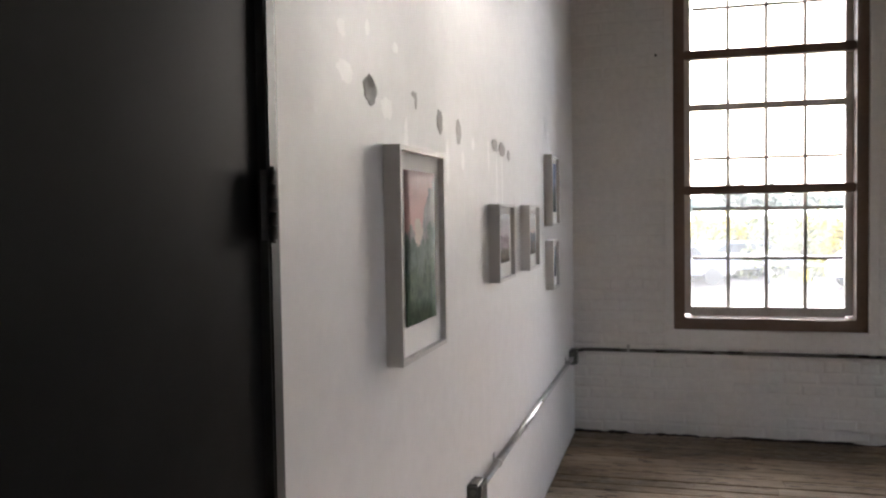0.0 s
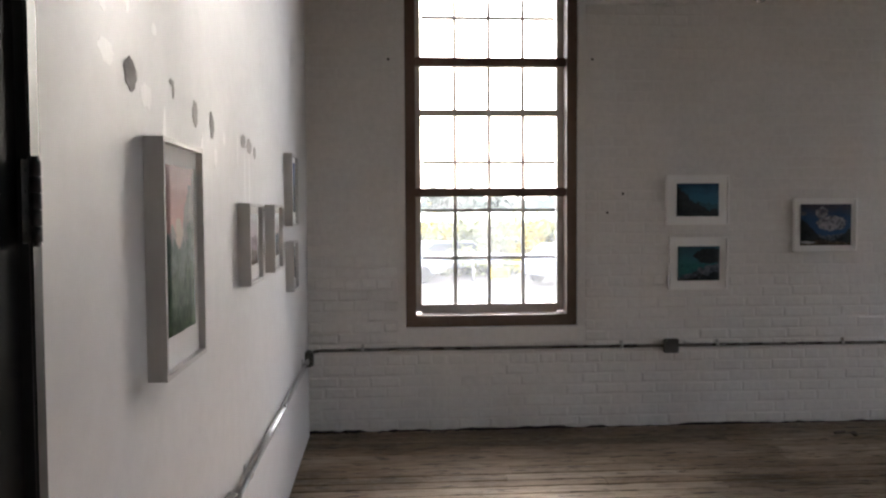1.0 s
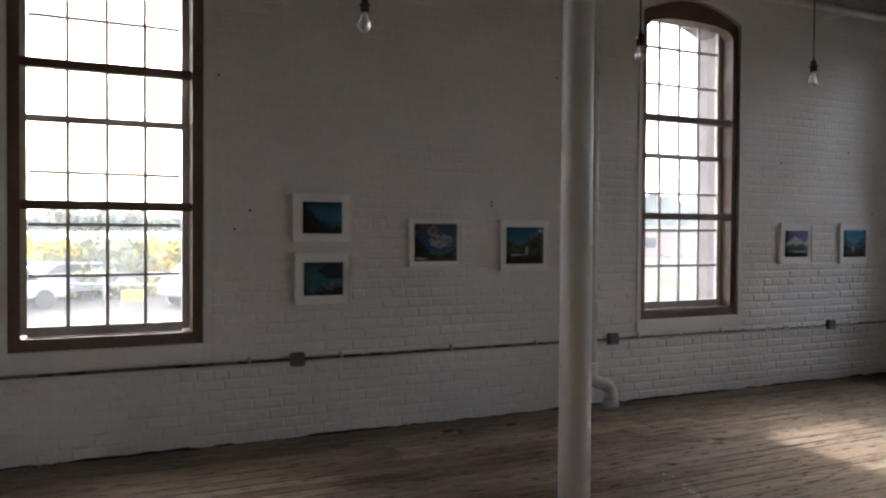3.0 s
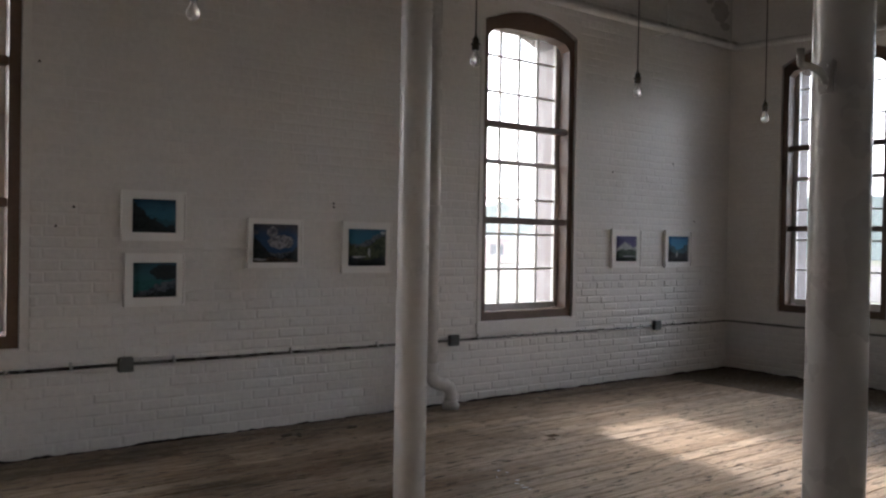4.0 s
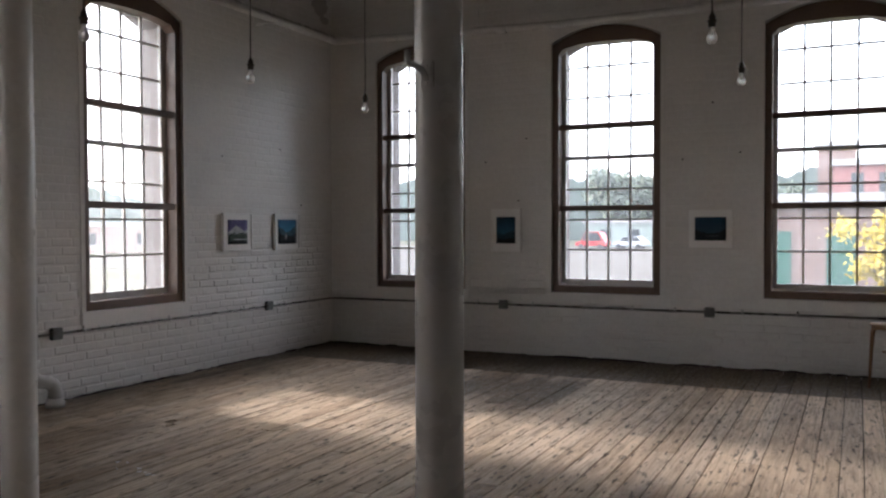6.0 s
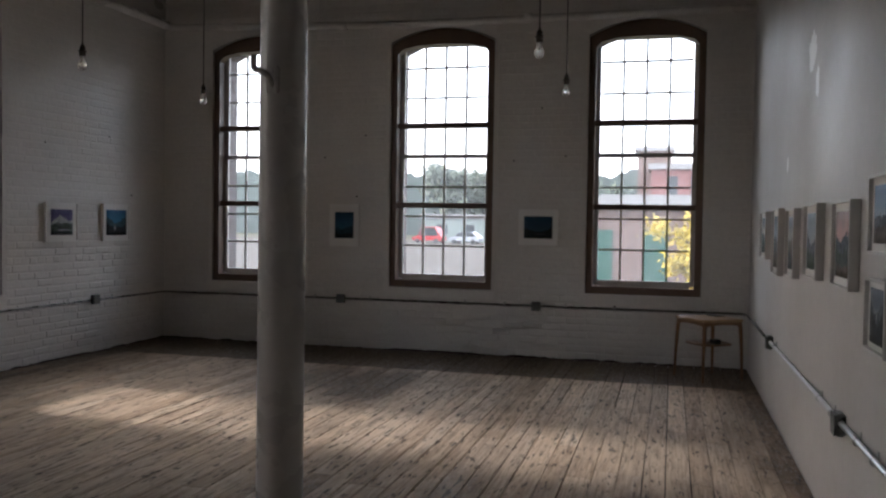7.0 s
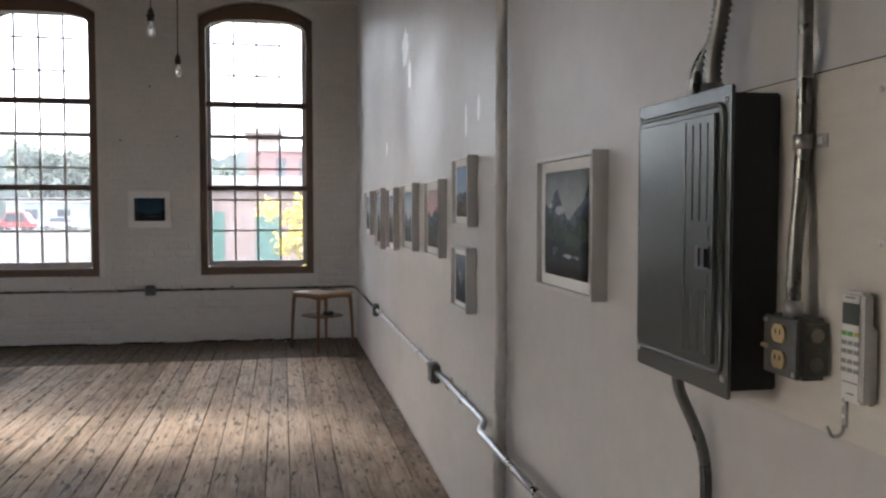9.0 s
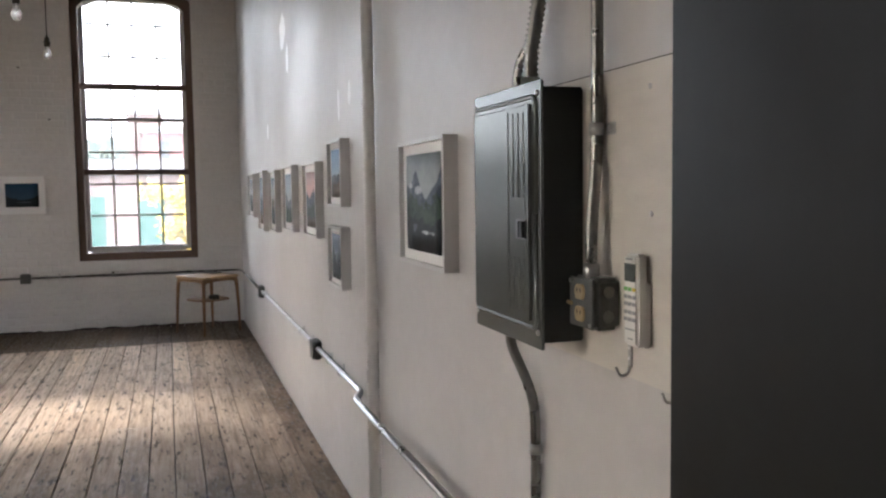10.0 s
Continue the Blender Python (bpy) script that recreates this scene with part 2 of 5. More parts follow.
M_NICKEL = surface("bright_screw_steel", (0.75, 0.75, 0.74), 0.3, 0.3, fine=90, large=10, vary=0.03, stain=0.0, bump=0.0)
M_EMT = surface("dull_conduit_steel", (0.20, 0.20, 0.19), 0.3, 0.85, fine=80, large=9, vary=0.12, stain=0.3, bump=0.05)
M_BOX = surface("dull_outlet_box_steel", (0.13, 0.135, 0.13), 0.45, 0.7, fine=80, large=12, vary=0.15, stain=0.3, bump=0.1)
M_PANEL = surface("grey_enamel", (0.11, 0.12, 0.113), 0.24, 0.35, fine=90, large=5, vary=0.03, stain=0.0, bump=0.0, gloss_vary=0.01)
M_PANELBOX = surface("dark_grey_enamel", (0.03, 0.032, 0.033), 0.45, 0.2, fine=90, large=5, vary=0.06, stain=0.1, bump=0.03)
M_BLACK = surface("black_plastic", (0.015, 0.015, 0.016), 0.4, fine=120, large=10, vary=0.1, bump=0.05)
M_DOOR = surface("charcoal_door_paint", (0.008, 0.0085, 0.009), 0.5, fine=35, large=2.5, vary=0.06, stain=0.12, bump=0.06)
M_DOOR.node_tree.nodes["Principled BSDF"].inputs["Specular IOR Level"].default_value = 0.05
# same charcoal paint, lightened for the light on the open leaf
M_DOORLIT = surface("lit_door_paint", (0.012, 0.0128, 0.0123), 0.45, fine=35, large=2.5, vary=0.06, stain=0.12, bump=0.06)
M_DOORLIT.node_tree.nodes["Principled BSDF"].inputs["Specular IOR Level"].default_value = 0.28
M_DOORFRAME = surface("grey_steel_frame_paint", (0.035, 0.037, 0.038), 0.4, fine=40, large=3, vary=0.05, bump=0.05)
M_BOARDPAINT = surface("painted_plywood", (0.66, 0.62, 0.56), 0.5, fine=18, large=2, vary=0.05, stain=0.12, bump=0.15, stretch=(0.5, 1, 2))
M_FRAMEWHITE = surface("white_frame_lacquer", (0.87, 0.855, 0.835), 0.4, fine=60, large=8, vary=0.02, stain=0.04, bump=0.04)
M_FRAMEGREY = surface("pale_grey_frame_wood", (0.62, 0.605, 0.59), 0.45, fine=60, large=8, vary=0.04, stain=0.06, bump=0.05, stretch=(1, 1, 0.15))
M_MAT = surface("white_mat_board", (0.89, 0.88, 0.86), 0.85, fine=200, large=10, vary=0.015, stain=0.02, bump=0.03)
M_OAK = surface("honey_wood", (0.24, 0.125, 0.06), 0.4, fine=22, large=5, vary=0.22, stain=0.2, bump=0.1, stretch=(1, 1, 0.2))
M_OAKTOP = surface("honey_wood_top", (0.47, 0.31, 0.17), 0.35, fine=22, large=5, vary=0.2, stain=0.15, bump=0.08, stretch=(0.15, 1, 1))
M_IVORY = surface("ivory_plastic", (0.42, 0.31, 0.16), 0.4, fine=90, large=10, vary=0.04, bump=0.03)
M_REMOTE = surface("white_plastic", (0.78, 0.77, 0.74), 0.35, fine=90, large=10, vary=0.02, bump=0.02)
M_SCREEN = surface("grey_display", (0.10, 0.115, 0.11), 0.15, fine=90, large=10, vary=0.03, bump=0.0)
M_GREENKEY = surface("green_key", (0.14, 0.42, 0.10), 0.45, bump=0.0)
M_YELLOWKEY = surface("yellow_key", (0.62, 0.50, 0.08), 0.45, bump=0.0)
M_GREYKEY = surface("grey_key", (0.30, 0.31, 0.32), 0.45, bump=0.0)
M_CORD = surface("dark_cord", (0.03, 0.028, 0.026), 0.6, bump=0.1)
M_SOCKET = surface("dark_bronze_socket", (0.05, 0.04, 0.032), 0.4, 0.6, bump=0.05)
M_BULB = surface("frosted_bulb", (0.72, 0.70, 0.66), 0.2, fine=100, large=10, vary=0.01, stain=0.0, bump=0.0)
M_CEIL = surface("dark_unseen_ceiling", (0.065, 0.054, 0.045), 0.6, fine=25, large=2, vary=0.06, stain=0.25, bump=0.2)
# near-black: underfloor, nail holes, and the shade in gaps and cracks
M_NEARBLACK = surface("dark_underfloor", (0.03, 0.025, 0.02), 0.95, bump=0.3)
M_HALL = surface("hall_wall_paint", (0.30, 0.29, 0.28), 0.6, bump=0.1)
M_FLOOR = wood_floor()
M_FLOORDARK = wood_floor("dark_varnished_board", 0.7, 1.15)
M_GLASS = glass("window_glass")
bulb_nodes = M_BULB.node_tree.nodes
bulb_nodes["Principled BSDF"].inputs["Transmission Weight"].default_value = 0.6
bulb_nodes["Principled BSDF"].inputs["Base Color"].default_value = (0.95, 0.94, 0.92, 1)
for link in list(bulb_nodes["Principled BSDF"].inputs["Base Color"].links):
    M_BULB.node_tree.links.remove(link)


# ---- mesh helpers ----
def box(bm, x0, x1, y0, y1, z0, z1, m=None):
    vs = [bm.verts.new((x, y, z)) for x in (x0, x1) for y in (y0, y1) for z in (z0, z1)]
    if m is not None:
        for v in vs:
            v.co = m @ v.co
    for f in ((0, 1, 3, 2), (4, 6, 7, 5), (0, 4, 5, 1), (2, 3, 7, 6), (0, 2, 6, 4), (1, 5, 7, 3)):
        bm.faces.new([vs[i] for i in f])
    return vs


def prism(bm, outline, y0, y1):
    """A plate with an outline in x and z, from y0 to y1."""
    a, b = ([bm.verts.new((x, y, z)) for x, z in outline] for y in (y0, y1))
    n = len(outline)
    bm.faces.new(a)
    bm.faces.new(b[::-1])
    for i in range(n):
        bm.faces.new((a[i], b[i], b[(i + 1) % n], a[(i + 1) % n]))


def tube(bm, points, r, seg=14, caps=True):
    """A round tube along a line of points; r is one radius, or one a point."""
    pts = [Vector(p) for p in points]
    rs = [r] * len(pts) if isinstance(r, (int, float)) else r
    side, rings = None, []
    for i, p in enumerate(pts):
        d = (pts[min(i + 1, len(pts) - 1)] - pts[max(i - 1, 0)]).normalized()
        if side is None:
            side = d.orthogonal().normalized()
        side = (side - d * side.dot(d)).normalized()
        up = d.cross(side)
        rings.append([bm.verts.new(p + rs[i] * (math.cos(k * math.tau / seg) * side + math.sin(k * math.tau / seg) * up)) for k in range(seg)])
    for a, b in zip(rings, rings[1:]):
        for k in range(seg):
            bm.faces.new((a[k], a[(k + 1) % seg], b[(k + 1) % seg], b[k])).smooth = True
    if caps:
        bm.faces.new(rings[0][::-1])
        bm.faces.new(rings[-1])


def rounded(points, radius, n=6):
    """The line through the points with its corners rounded off."""
    pts = [Vector(p) for p in points]
    out = [pts[0]]
    for a, b, c in zip(pts, pts[1:], pts[2:]):
        r = min(radius, (a - b).length / 2.01, (c - b).length / 2.01)
        p, q = b + (a - b).normalized() * r, b + (c - b).normalized() * r
        out += [(1 - k / n) ** 2 * p + 2 * (k / n) * (1 - k / n) * b + (k / n) ** 2 * q for k in range(n + 1)]
    return out + [pts[-1]]


def soften(bm, width=0.003, seg=2, angle=35):
    bmesh.ops.remove_doubles(bm, verts=bm.verts, dist=1e-5)
    bmesh.ops.recalc_face_normals(bm, faces=bm.faces)
    edges = [e for e in bm.edges if len(e.link_faces) == 2 and e.calc_face_angle(0) > radians(angle)]
    bmesh.ops.bevel(bm, geom=edges, offset=width, segments=seg, affect="EDGES", clamp_overlap=True)


def mesh_of(name, bm, material, fix=True):
    if fix:
        bmesh.ops.recalc_face_normals(bm, faces=bm.faces)
    me = bpy.data.meshes.new(name)
    bm.to_mesh(me)
    bm.free()
    me.materials.append(material)
    return me


def part(name, bm, material, parent=None, label="", fix=True):
    ob = new(name, mesh_of(name, bm, material, fix))
    ob.parent = parent
    return tagged(ob, label)


def thing(name, m, label, category, group="", kind=""):
    ob = new(name)
    ob.empty_display_size = 0.1
    ob.matrix_world = m
    return tagged(ob, label, category, group, kind)


def boxpart(name, material, parent, dims, bevel=0.0, label="", m=None):
    bm = bmesh.new()
    box(bm, *dims, m)
    if bevel:
        soften(bm, bevel)
    return part(name, bm, material, parent, label)


def tubepart(name, material, parent, points, r, seg=14, label=""):
    bm = bmesh.new()
    tube(bm, points, r, seg)
    return part(name, bm, material, parent, label)


def lathe(bm, profile, seg=20, m=None):
    """A turned shape: profile of radius and height."""
    rings = []
    for r, z in profile:
        ring = [bm.verts.new((r * math.cos(k * math.tau / seg), r * math.sin(k * math.tau / seg), z)) for k in range(seg)]
        if m is not None:
            for v in ring:
                v.co = m @ v.co
        rings.append(ring)
    for a, b in zip(rings, rings[1:]):
        for k in range(seg):
            bm.faces.new((a[k], a[(k + 1) % seg], b[(k + 1) % seg], b[k])).smooth = True
    bm.faces.new(rings[0][::-1])
    bm.faces.new(rings[-1])


# ---- walls with arched openings ----
HALF, SILL, SPRING, RISE = 0.60, 0.72, 3.49, 0.155


def arch(half, spring, rise, n=14):
    return [(half * (2 * k / n - 1), spring + rise * (1 - (2 * k / n - 1) ** 2)) for k in range(n + 1)]


def pierced(bm, x0, x1, centres, half, sill, y0, y1, rise=RISE, spring=SPRING):
    """A wall from x0 to x1, y0 to y1 in depth, with an arched opening at each centre."""
    edges = [x0] + [v for c in sorted(centres) for v in (c - half, c + half)] + [x1]
    for a, b in zip(edges[::2], edges[1::2]):
        box(bm, a, b, y0, y1, -0.3, TOP)
    for c in centres:
        box(bm, c - half, c + half, y0, y1, -0.3, sill)
        top = arch(half, spring, rise)
        for (xa, za), (xb, zb) in zip(top, top[1:]):
            prism(bm, [(c + xa, za), (c + xb, zb), (c + xb, TOP), (c + xa, TOP)], y0, y1)


FACE_A = pose(0, YA, 0)
FACE_B = pose(XB, 0, 0, 0, 0, -90)      # local x runs towards -y
FACE_R = pose(0, YR, 0, 0, 0, 180)      # local x runs towards -x
FACE_L = pose(XL, 0, 0, 0, 0, 90)       # local x runs towards +y
LOC_B = tuple(-y for y in WIN_B)

wall_north = thing("wall_north", FACE_A, "white painted brick wall with two tall arched windows", "wall", kind="structure")
wall_east = thing("wall_east", FACE_B, "white painted brick wall with three tall arched windows", "wall", kind="structure")
for w, a, b, centres in ((wall_north, XL - 0.5, XB, WIN_A), (wall_east, -YA - WALL, -YR + 0.5, LOC_B)):
    bm = bmesh.new()
    pierced(bm, a, b, centres, HALF, SILL, 0.002, 0.2)
    part("inner_wall", bm, M_PLASTER, w)
    bm = bmesh.new()
    pierced(bm, a, b + (WALL if w is wall_north else 0), centres, HALF - 0.05, SILL + 0.05, 0.2, WALL, spring=SPRING - 0.06)
    part("outer_wall", bm, M_REDBRICK, w, "red brick outer face")

wall_west = thing("wall_west", FACE_L, "white painted wallboard partition with filler marks and bare grey patches", "wall", kind="structure")
bm = bmesh.new()
box(bm, 1.505, YA, 0, 0.13, -0.3, TOP)
box(bm, YR - 0.15, -0.66, 0, 0.13, -0.3, TOP)
box(bm, -0.66, 1.505, 0, 0.13, 2.16, TOP)
part("wallboard", bm, M_DRYWALL, wall_west)
wall_south = thing("wall_south", FACE_R, "white painted wallboard partition", "wall", kind="structure")
boxpart("wallboard", M_DRYWALLSHADE, wall_south, (-XB, -XL + 0.13, 0, 0.15, -0.3, TOP))

# unseen ceiling, beams added, coloured dark to dim the upper walls
ceiling = bmesh.new()
box(ceiling, XL - 0.2, XB + WALL, YR - 0.2, YA + WALL, TOP, TOP + 0.2)
for k in range(4):
    box(ceiling, 0.2 + 2.3 * k, 0.42 + 2.3 * k, YR, YA, TOP - 0.3, TOP)
tagged(part("ceiling", ceiling, M_CEIL), "unseen ceiling with beams, made dark to dim the upper walls", "ceiling", kind="structure")

# unseen hall, added to close off the doorway and keep it dark
hall = thing("wall_hall", pose(0, 0, 0), "unseen grey walls added to close off the hall behind the doorway", "wall", kind="structure")
bm = bmesh.new()
box(bm, -2.9, -2.8, -2.0, 3.0, 0, 2.7)
box(bm, -2.8, XL - 0.13, 2.9, 3.0, 0, 2.7)
box(bm, -2.8, XL - 0.13, -2.0, -1.9, 0, 2.7)
box(bm, -2.9, XL - 0.13, -2.0, 3.0, 2.7, 2.8)
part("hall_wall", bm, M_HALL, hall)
tagged(boxpart("floor_hall", M_NEARBLACK, None, (-2.9, XL - 0.02, -2.0, 3.0, -0.1, -0.002)), "unseen dark floor added for the hall", "floor", kind="structure")


# ---- windows ----
def window(name):
    w = thing(name, pose(WIN_A[0], YA, 0), "tall arched window with brown frame and many small panes", "window", kind="structure")
    # plaster band and sill
    bm = bmesh.new()
    box(bm, -0.645, -0.60, -0.008, 0.03, 0.72, SPRING)
    box(bm, 0.60, 0.645, -0.008, 0.03, 0.72, SPRING)
    lo, hi = arch(0.60, SPRING, RISE), arch(0.645, SPRING, RISE + 0.045)
    for k in range(len(lo) - 1):
        prism(bm, [lo[k], lo[k + 1], hi[k + 1], hi[k]], -0.008, 0.03)
    part("surround", bm, M_PLASTER, w)
    bm = bmesh.new()
    box(bm, -0.655, 0.655, -0.02, 0.2, 0.61, 0.718)
    soften(bm, 0.008)
    part("window_sill", bm, M_PLASTER, w, "thickly painted plaster sill")
    # brown frame: two uprights, bottom rail, arched head with clipped corners
    bm = bmesh.new()
    for s in (-1, 1):
        box(bm, *sorted((s * 0.598, s * 0.528)), 0.025, 0.15, 0.722, SPRING - 0.02)
    box(bm, -0.528, 0.528, 0.025, 0.15, 0.722, 0.80)
    head = arch(0.598, SPRING - 0.02, RISE + 0.015)
    inner = [(-0.528, 3.36), (-0.47, 3.42), (-0.3, 3.455), (0, 3.465), (0.3, 3.455), (0.47, 3.42), (0.528, 3.36)]
    def under(x):
        for (xa, za), (xb, zb) in zip(inner, inner[1:]):
            if xa <= x <= xb:
                return za + (zb - za) * (x - xa) / (xb - xa)
        return SPRING - 0.02
    xs = sorted({round(x, 4) for x, _ in head} | {x for x, _ in inner})
    def over(x):
        return SPRING - 0.02 + (RISE + 0.015) * (1 - (x / 0.598) ** 2)
    for xa, xb in zip(xs, xs[1:]):
        if xa >= -0.529 and xb <= 0.529:
            prism(bm, [(xa, under(xa)), (xb, under(xb)), (xb, over(xb)), (xa, over(xa))], 0.025, 0.15)
        else:
            prism(bm, [(xa, SPRING - 0.02), (xb, SPRING - 0.02), (xb, over(xb) + 1e-4), (xa, over(xa) + 1e-4)], 0.025, 0.15)
    part("window_frame", bm, M_BROWN, w, "brown painted arched frame")
    for z in (1.655, 2.555):
        bm = bmesh.new()
        box(bm, -0.528, 0.528, 0.035, 0.12, z - 0.03, z + 0.03)
        soften(bm, 0.006)
        part("crossbar", bm, M_BROWN, w, "brown painted crossbar")
    # two sashes of four by four panes behind it
    XS = [-0.485 + 0.2425 * k for k in range(5)]
    for nm, zs, y in (("lower_sash", [0.865, 1.195, 1.53, 1.87, 2.195], 0.155), ("upper_sash", [2.235, 2.555, 2.885, 3.225, 3.46], 0.172)):
        bm = bmesh.new()
        for s in (-1, 1):
            box(bm, *sorted((s * 0.485, s * 0.55)), y, y + 0.035, zs[0] - 0.05, zs[-1] + 0.03)
        box(bm, -0.485, 0.485, y, y + 0.035, zs[0] - (0.065 if nm == "lower_sash" else 0.03), zs[0])
        box(bm, -0.485, 0.485, y, y + 0.035, zs[-1], zs[-1] + 0.045)
        sash = part(nm, bm, M_SASH, w, "weathered pale painted sash")
        for x in XS[1:-1]:
            boxpart("muntin", M_SASH, sash, (x - 0.011, x + 0.011, y + 0.004, y + 0.03, zs[0], zs[-1]))
        for z in zs[1:-1]:
            for xa, xb in zip(XS, XS[1:]):
                boxpart("muntin", M_SASH, sash, (xa + 0.011, xb - 0.011, y + 0.004, y + 0.03, z - 0.010, z + 0.010))
        for za, zb in zip(zs, zs[1:]):
            for xa, xb in zip(XS, XS[1:]):
                pane = boxpart("pane", M_GLASS, sash, (xa, xb, y + 0.016, y + 0.019, za, zb))
                pane.visible_shadow = False
    return w


win = window("window_1")
for k, (m, nm) in enumerate([(pose(WIN_A[1], YA, 0), "window_2")] + [(pose(XB, y, 0, 0, 0, -90), f"window_{n + 3}") for n, y in enumerate(WIN_B)]):
    copy_thing(win, m).name = nm


# ---- columns ----
def column(x, y, k=1.0, paint=M_COLUMN, label="cream painted round iron column"):
    c = thing("column", pose(x, y, 0), label, "column", "columns in a row")
    bm = bmesh.new()
    lathe(bm, [(0.084 * k, 0), (0.084 * k, 0.4), (0.082 * k, 2.0), (0.079 * k, TOP - 0.45), (0.079 * k, TOP - 0.36)], 40)
    part("shaft", bm, paint, c)
    bm = bmesh.new()
    lathe(bm, [(0.12, 0.0), (0.12, 0.03), (0.1, 0.05), (0.086, 0.08)], 40)
    part("base", bm, paint, c)
    bm = bmesh.new()
    lathe(bm, [(0.08, TOP - 0.38), (0.12, TOP - 0.34), (0.16, TOP - 0.31), (0.16, TOP - 0.3)], 40)
    part("capital", bm, paint, c)
    return c


column(2.7, 3.696)
col = column(2.177, 1.152, 0.87, M_COLUMNSHADE, "round iron column with a hook bracket, its paint darkened for shade")
# hook bracket on the nearer column, on the side of the door
bm = bmesh.new()
box(bm, -0.082, -0.062, -0.02, 0.02, 1.835, 1.915)
soften(bm, 0.004)
hook = part("bracket", bm, M_COLUMNSHADE, col, "painted iron hook bracket")
for z in (1.85, 1.90):
    tubepart("bolt", M_COLUMNSHADE, hook, [(-0.08, 0, z), (-0.087, 0, z)], 0.006, 8)
bm = bmesh.new()
tube(bm, rounded([(-0.075, 0, 1.855), (-0.10, 0, 1.885), (-0.165, 0, 1.89), (-0.195, 0, 1.885), (-0.195, 0, 1.925)], 0.022), 0.009, 10)
part("arm", bm, M_COLUMNSHADE, hook)

# ---- pictures ----
def picture(m, w, h, iw, ih, depth, frame_mat, art, label, lift=0.0, face=0.012):
    """A framed picture, its back on the wall; w, h outside, iw, ih the painted sheet."""
    p = thing("framed_picture", m, label, "picture", "framed pictures in the show")
    bm = bmesh.new()
    t = face
    for dims in ((-w / 2, -w / 2 + t, -h / 2, h / 2), (w / 2 - t, w / 2, -h / 2, h / 2), (-w / 2 + t, w / 2 - t, h / 2 - t, h / 2), (-w / 2 + t, w / 2 - t, -h / 2, -h / 2 + t)):
        box(bm, dims[0], dims[1], -depth, -0.001, dims[2], dims[3])
    part("frame", bm, frame_mat, p)
    boxpart("mat", M_MAT, p, (-w / 2 + t, w / 2 - t, -depth * 0.62, -depth * 0.5, -h / 2 + t, h / 2 - t), label="white mat board")
    # the sheet, slightly wavy
    bm = bmesh.new()
    n = 6
    grid = [[bm.verts.new((iw * (i / n - 0.5), -depth * 0.62 - 0.004 - 0.0015 * math.sin(i * 1.7 + w * 9) * (k in (0, n)), lift + ih * (k / n - 0.5))) for k in range(n + 1)] for i in range(n + 1)]
    for i in range(n):
        for k in range(n):
            bm.faces.new((grid[i][k], grid[i + 1][k], grid[i + 1][k + 1], grid[i][k + 1])).smooth = True
    bm.normal_update()
    bmesh.ops.solidify(bm, geom=bm.faces[:], thickness=0.001)
    part("painting", bm, art, p, "painted landscape sheet")
    return p


TEAL, DEEP, SLATE = (0.035, 0.13, 0.20), (0.012, 0.055, 0.10), (0.12, 0.15, 0.19)
INK, PINE, MOSS = ((0.006, 0.010, 0.013), (0.018, 0.026, 0.03)), ((0.012, 0.028, 0.022), (0.05, 0.08, 0.055)), ((0.015, 0.028, 0.014), (0.075, 0.09, 0.045))
SNOW, ROCK, EARTH = ((0.30, 0.32, 0.36), (0.58, 0.60, 0.62)), ((0.03, 0.04, 0.055), (0.13, 0.15, 0.18)), ((0.04, 0.03, 0.025), (0.13, 0.10, 0.075))
CLOUDS, MIST, SEA = ((0.07, 0.075, 0.10), (0.36, 0.35, 0.37)), ((0.26, 0.28, 0.29), (0.46, 0.47, 0.47)), ((0.015, 0.085, 0.095), (0.03, 0.14, 0.14))
PEACH, ROSE, ASH = (0.62, 0.42, 0.34), (0.60, 0.36, 0.33), (0.40, 0.40, 0.40)
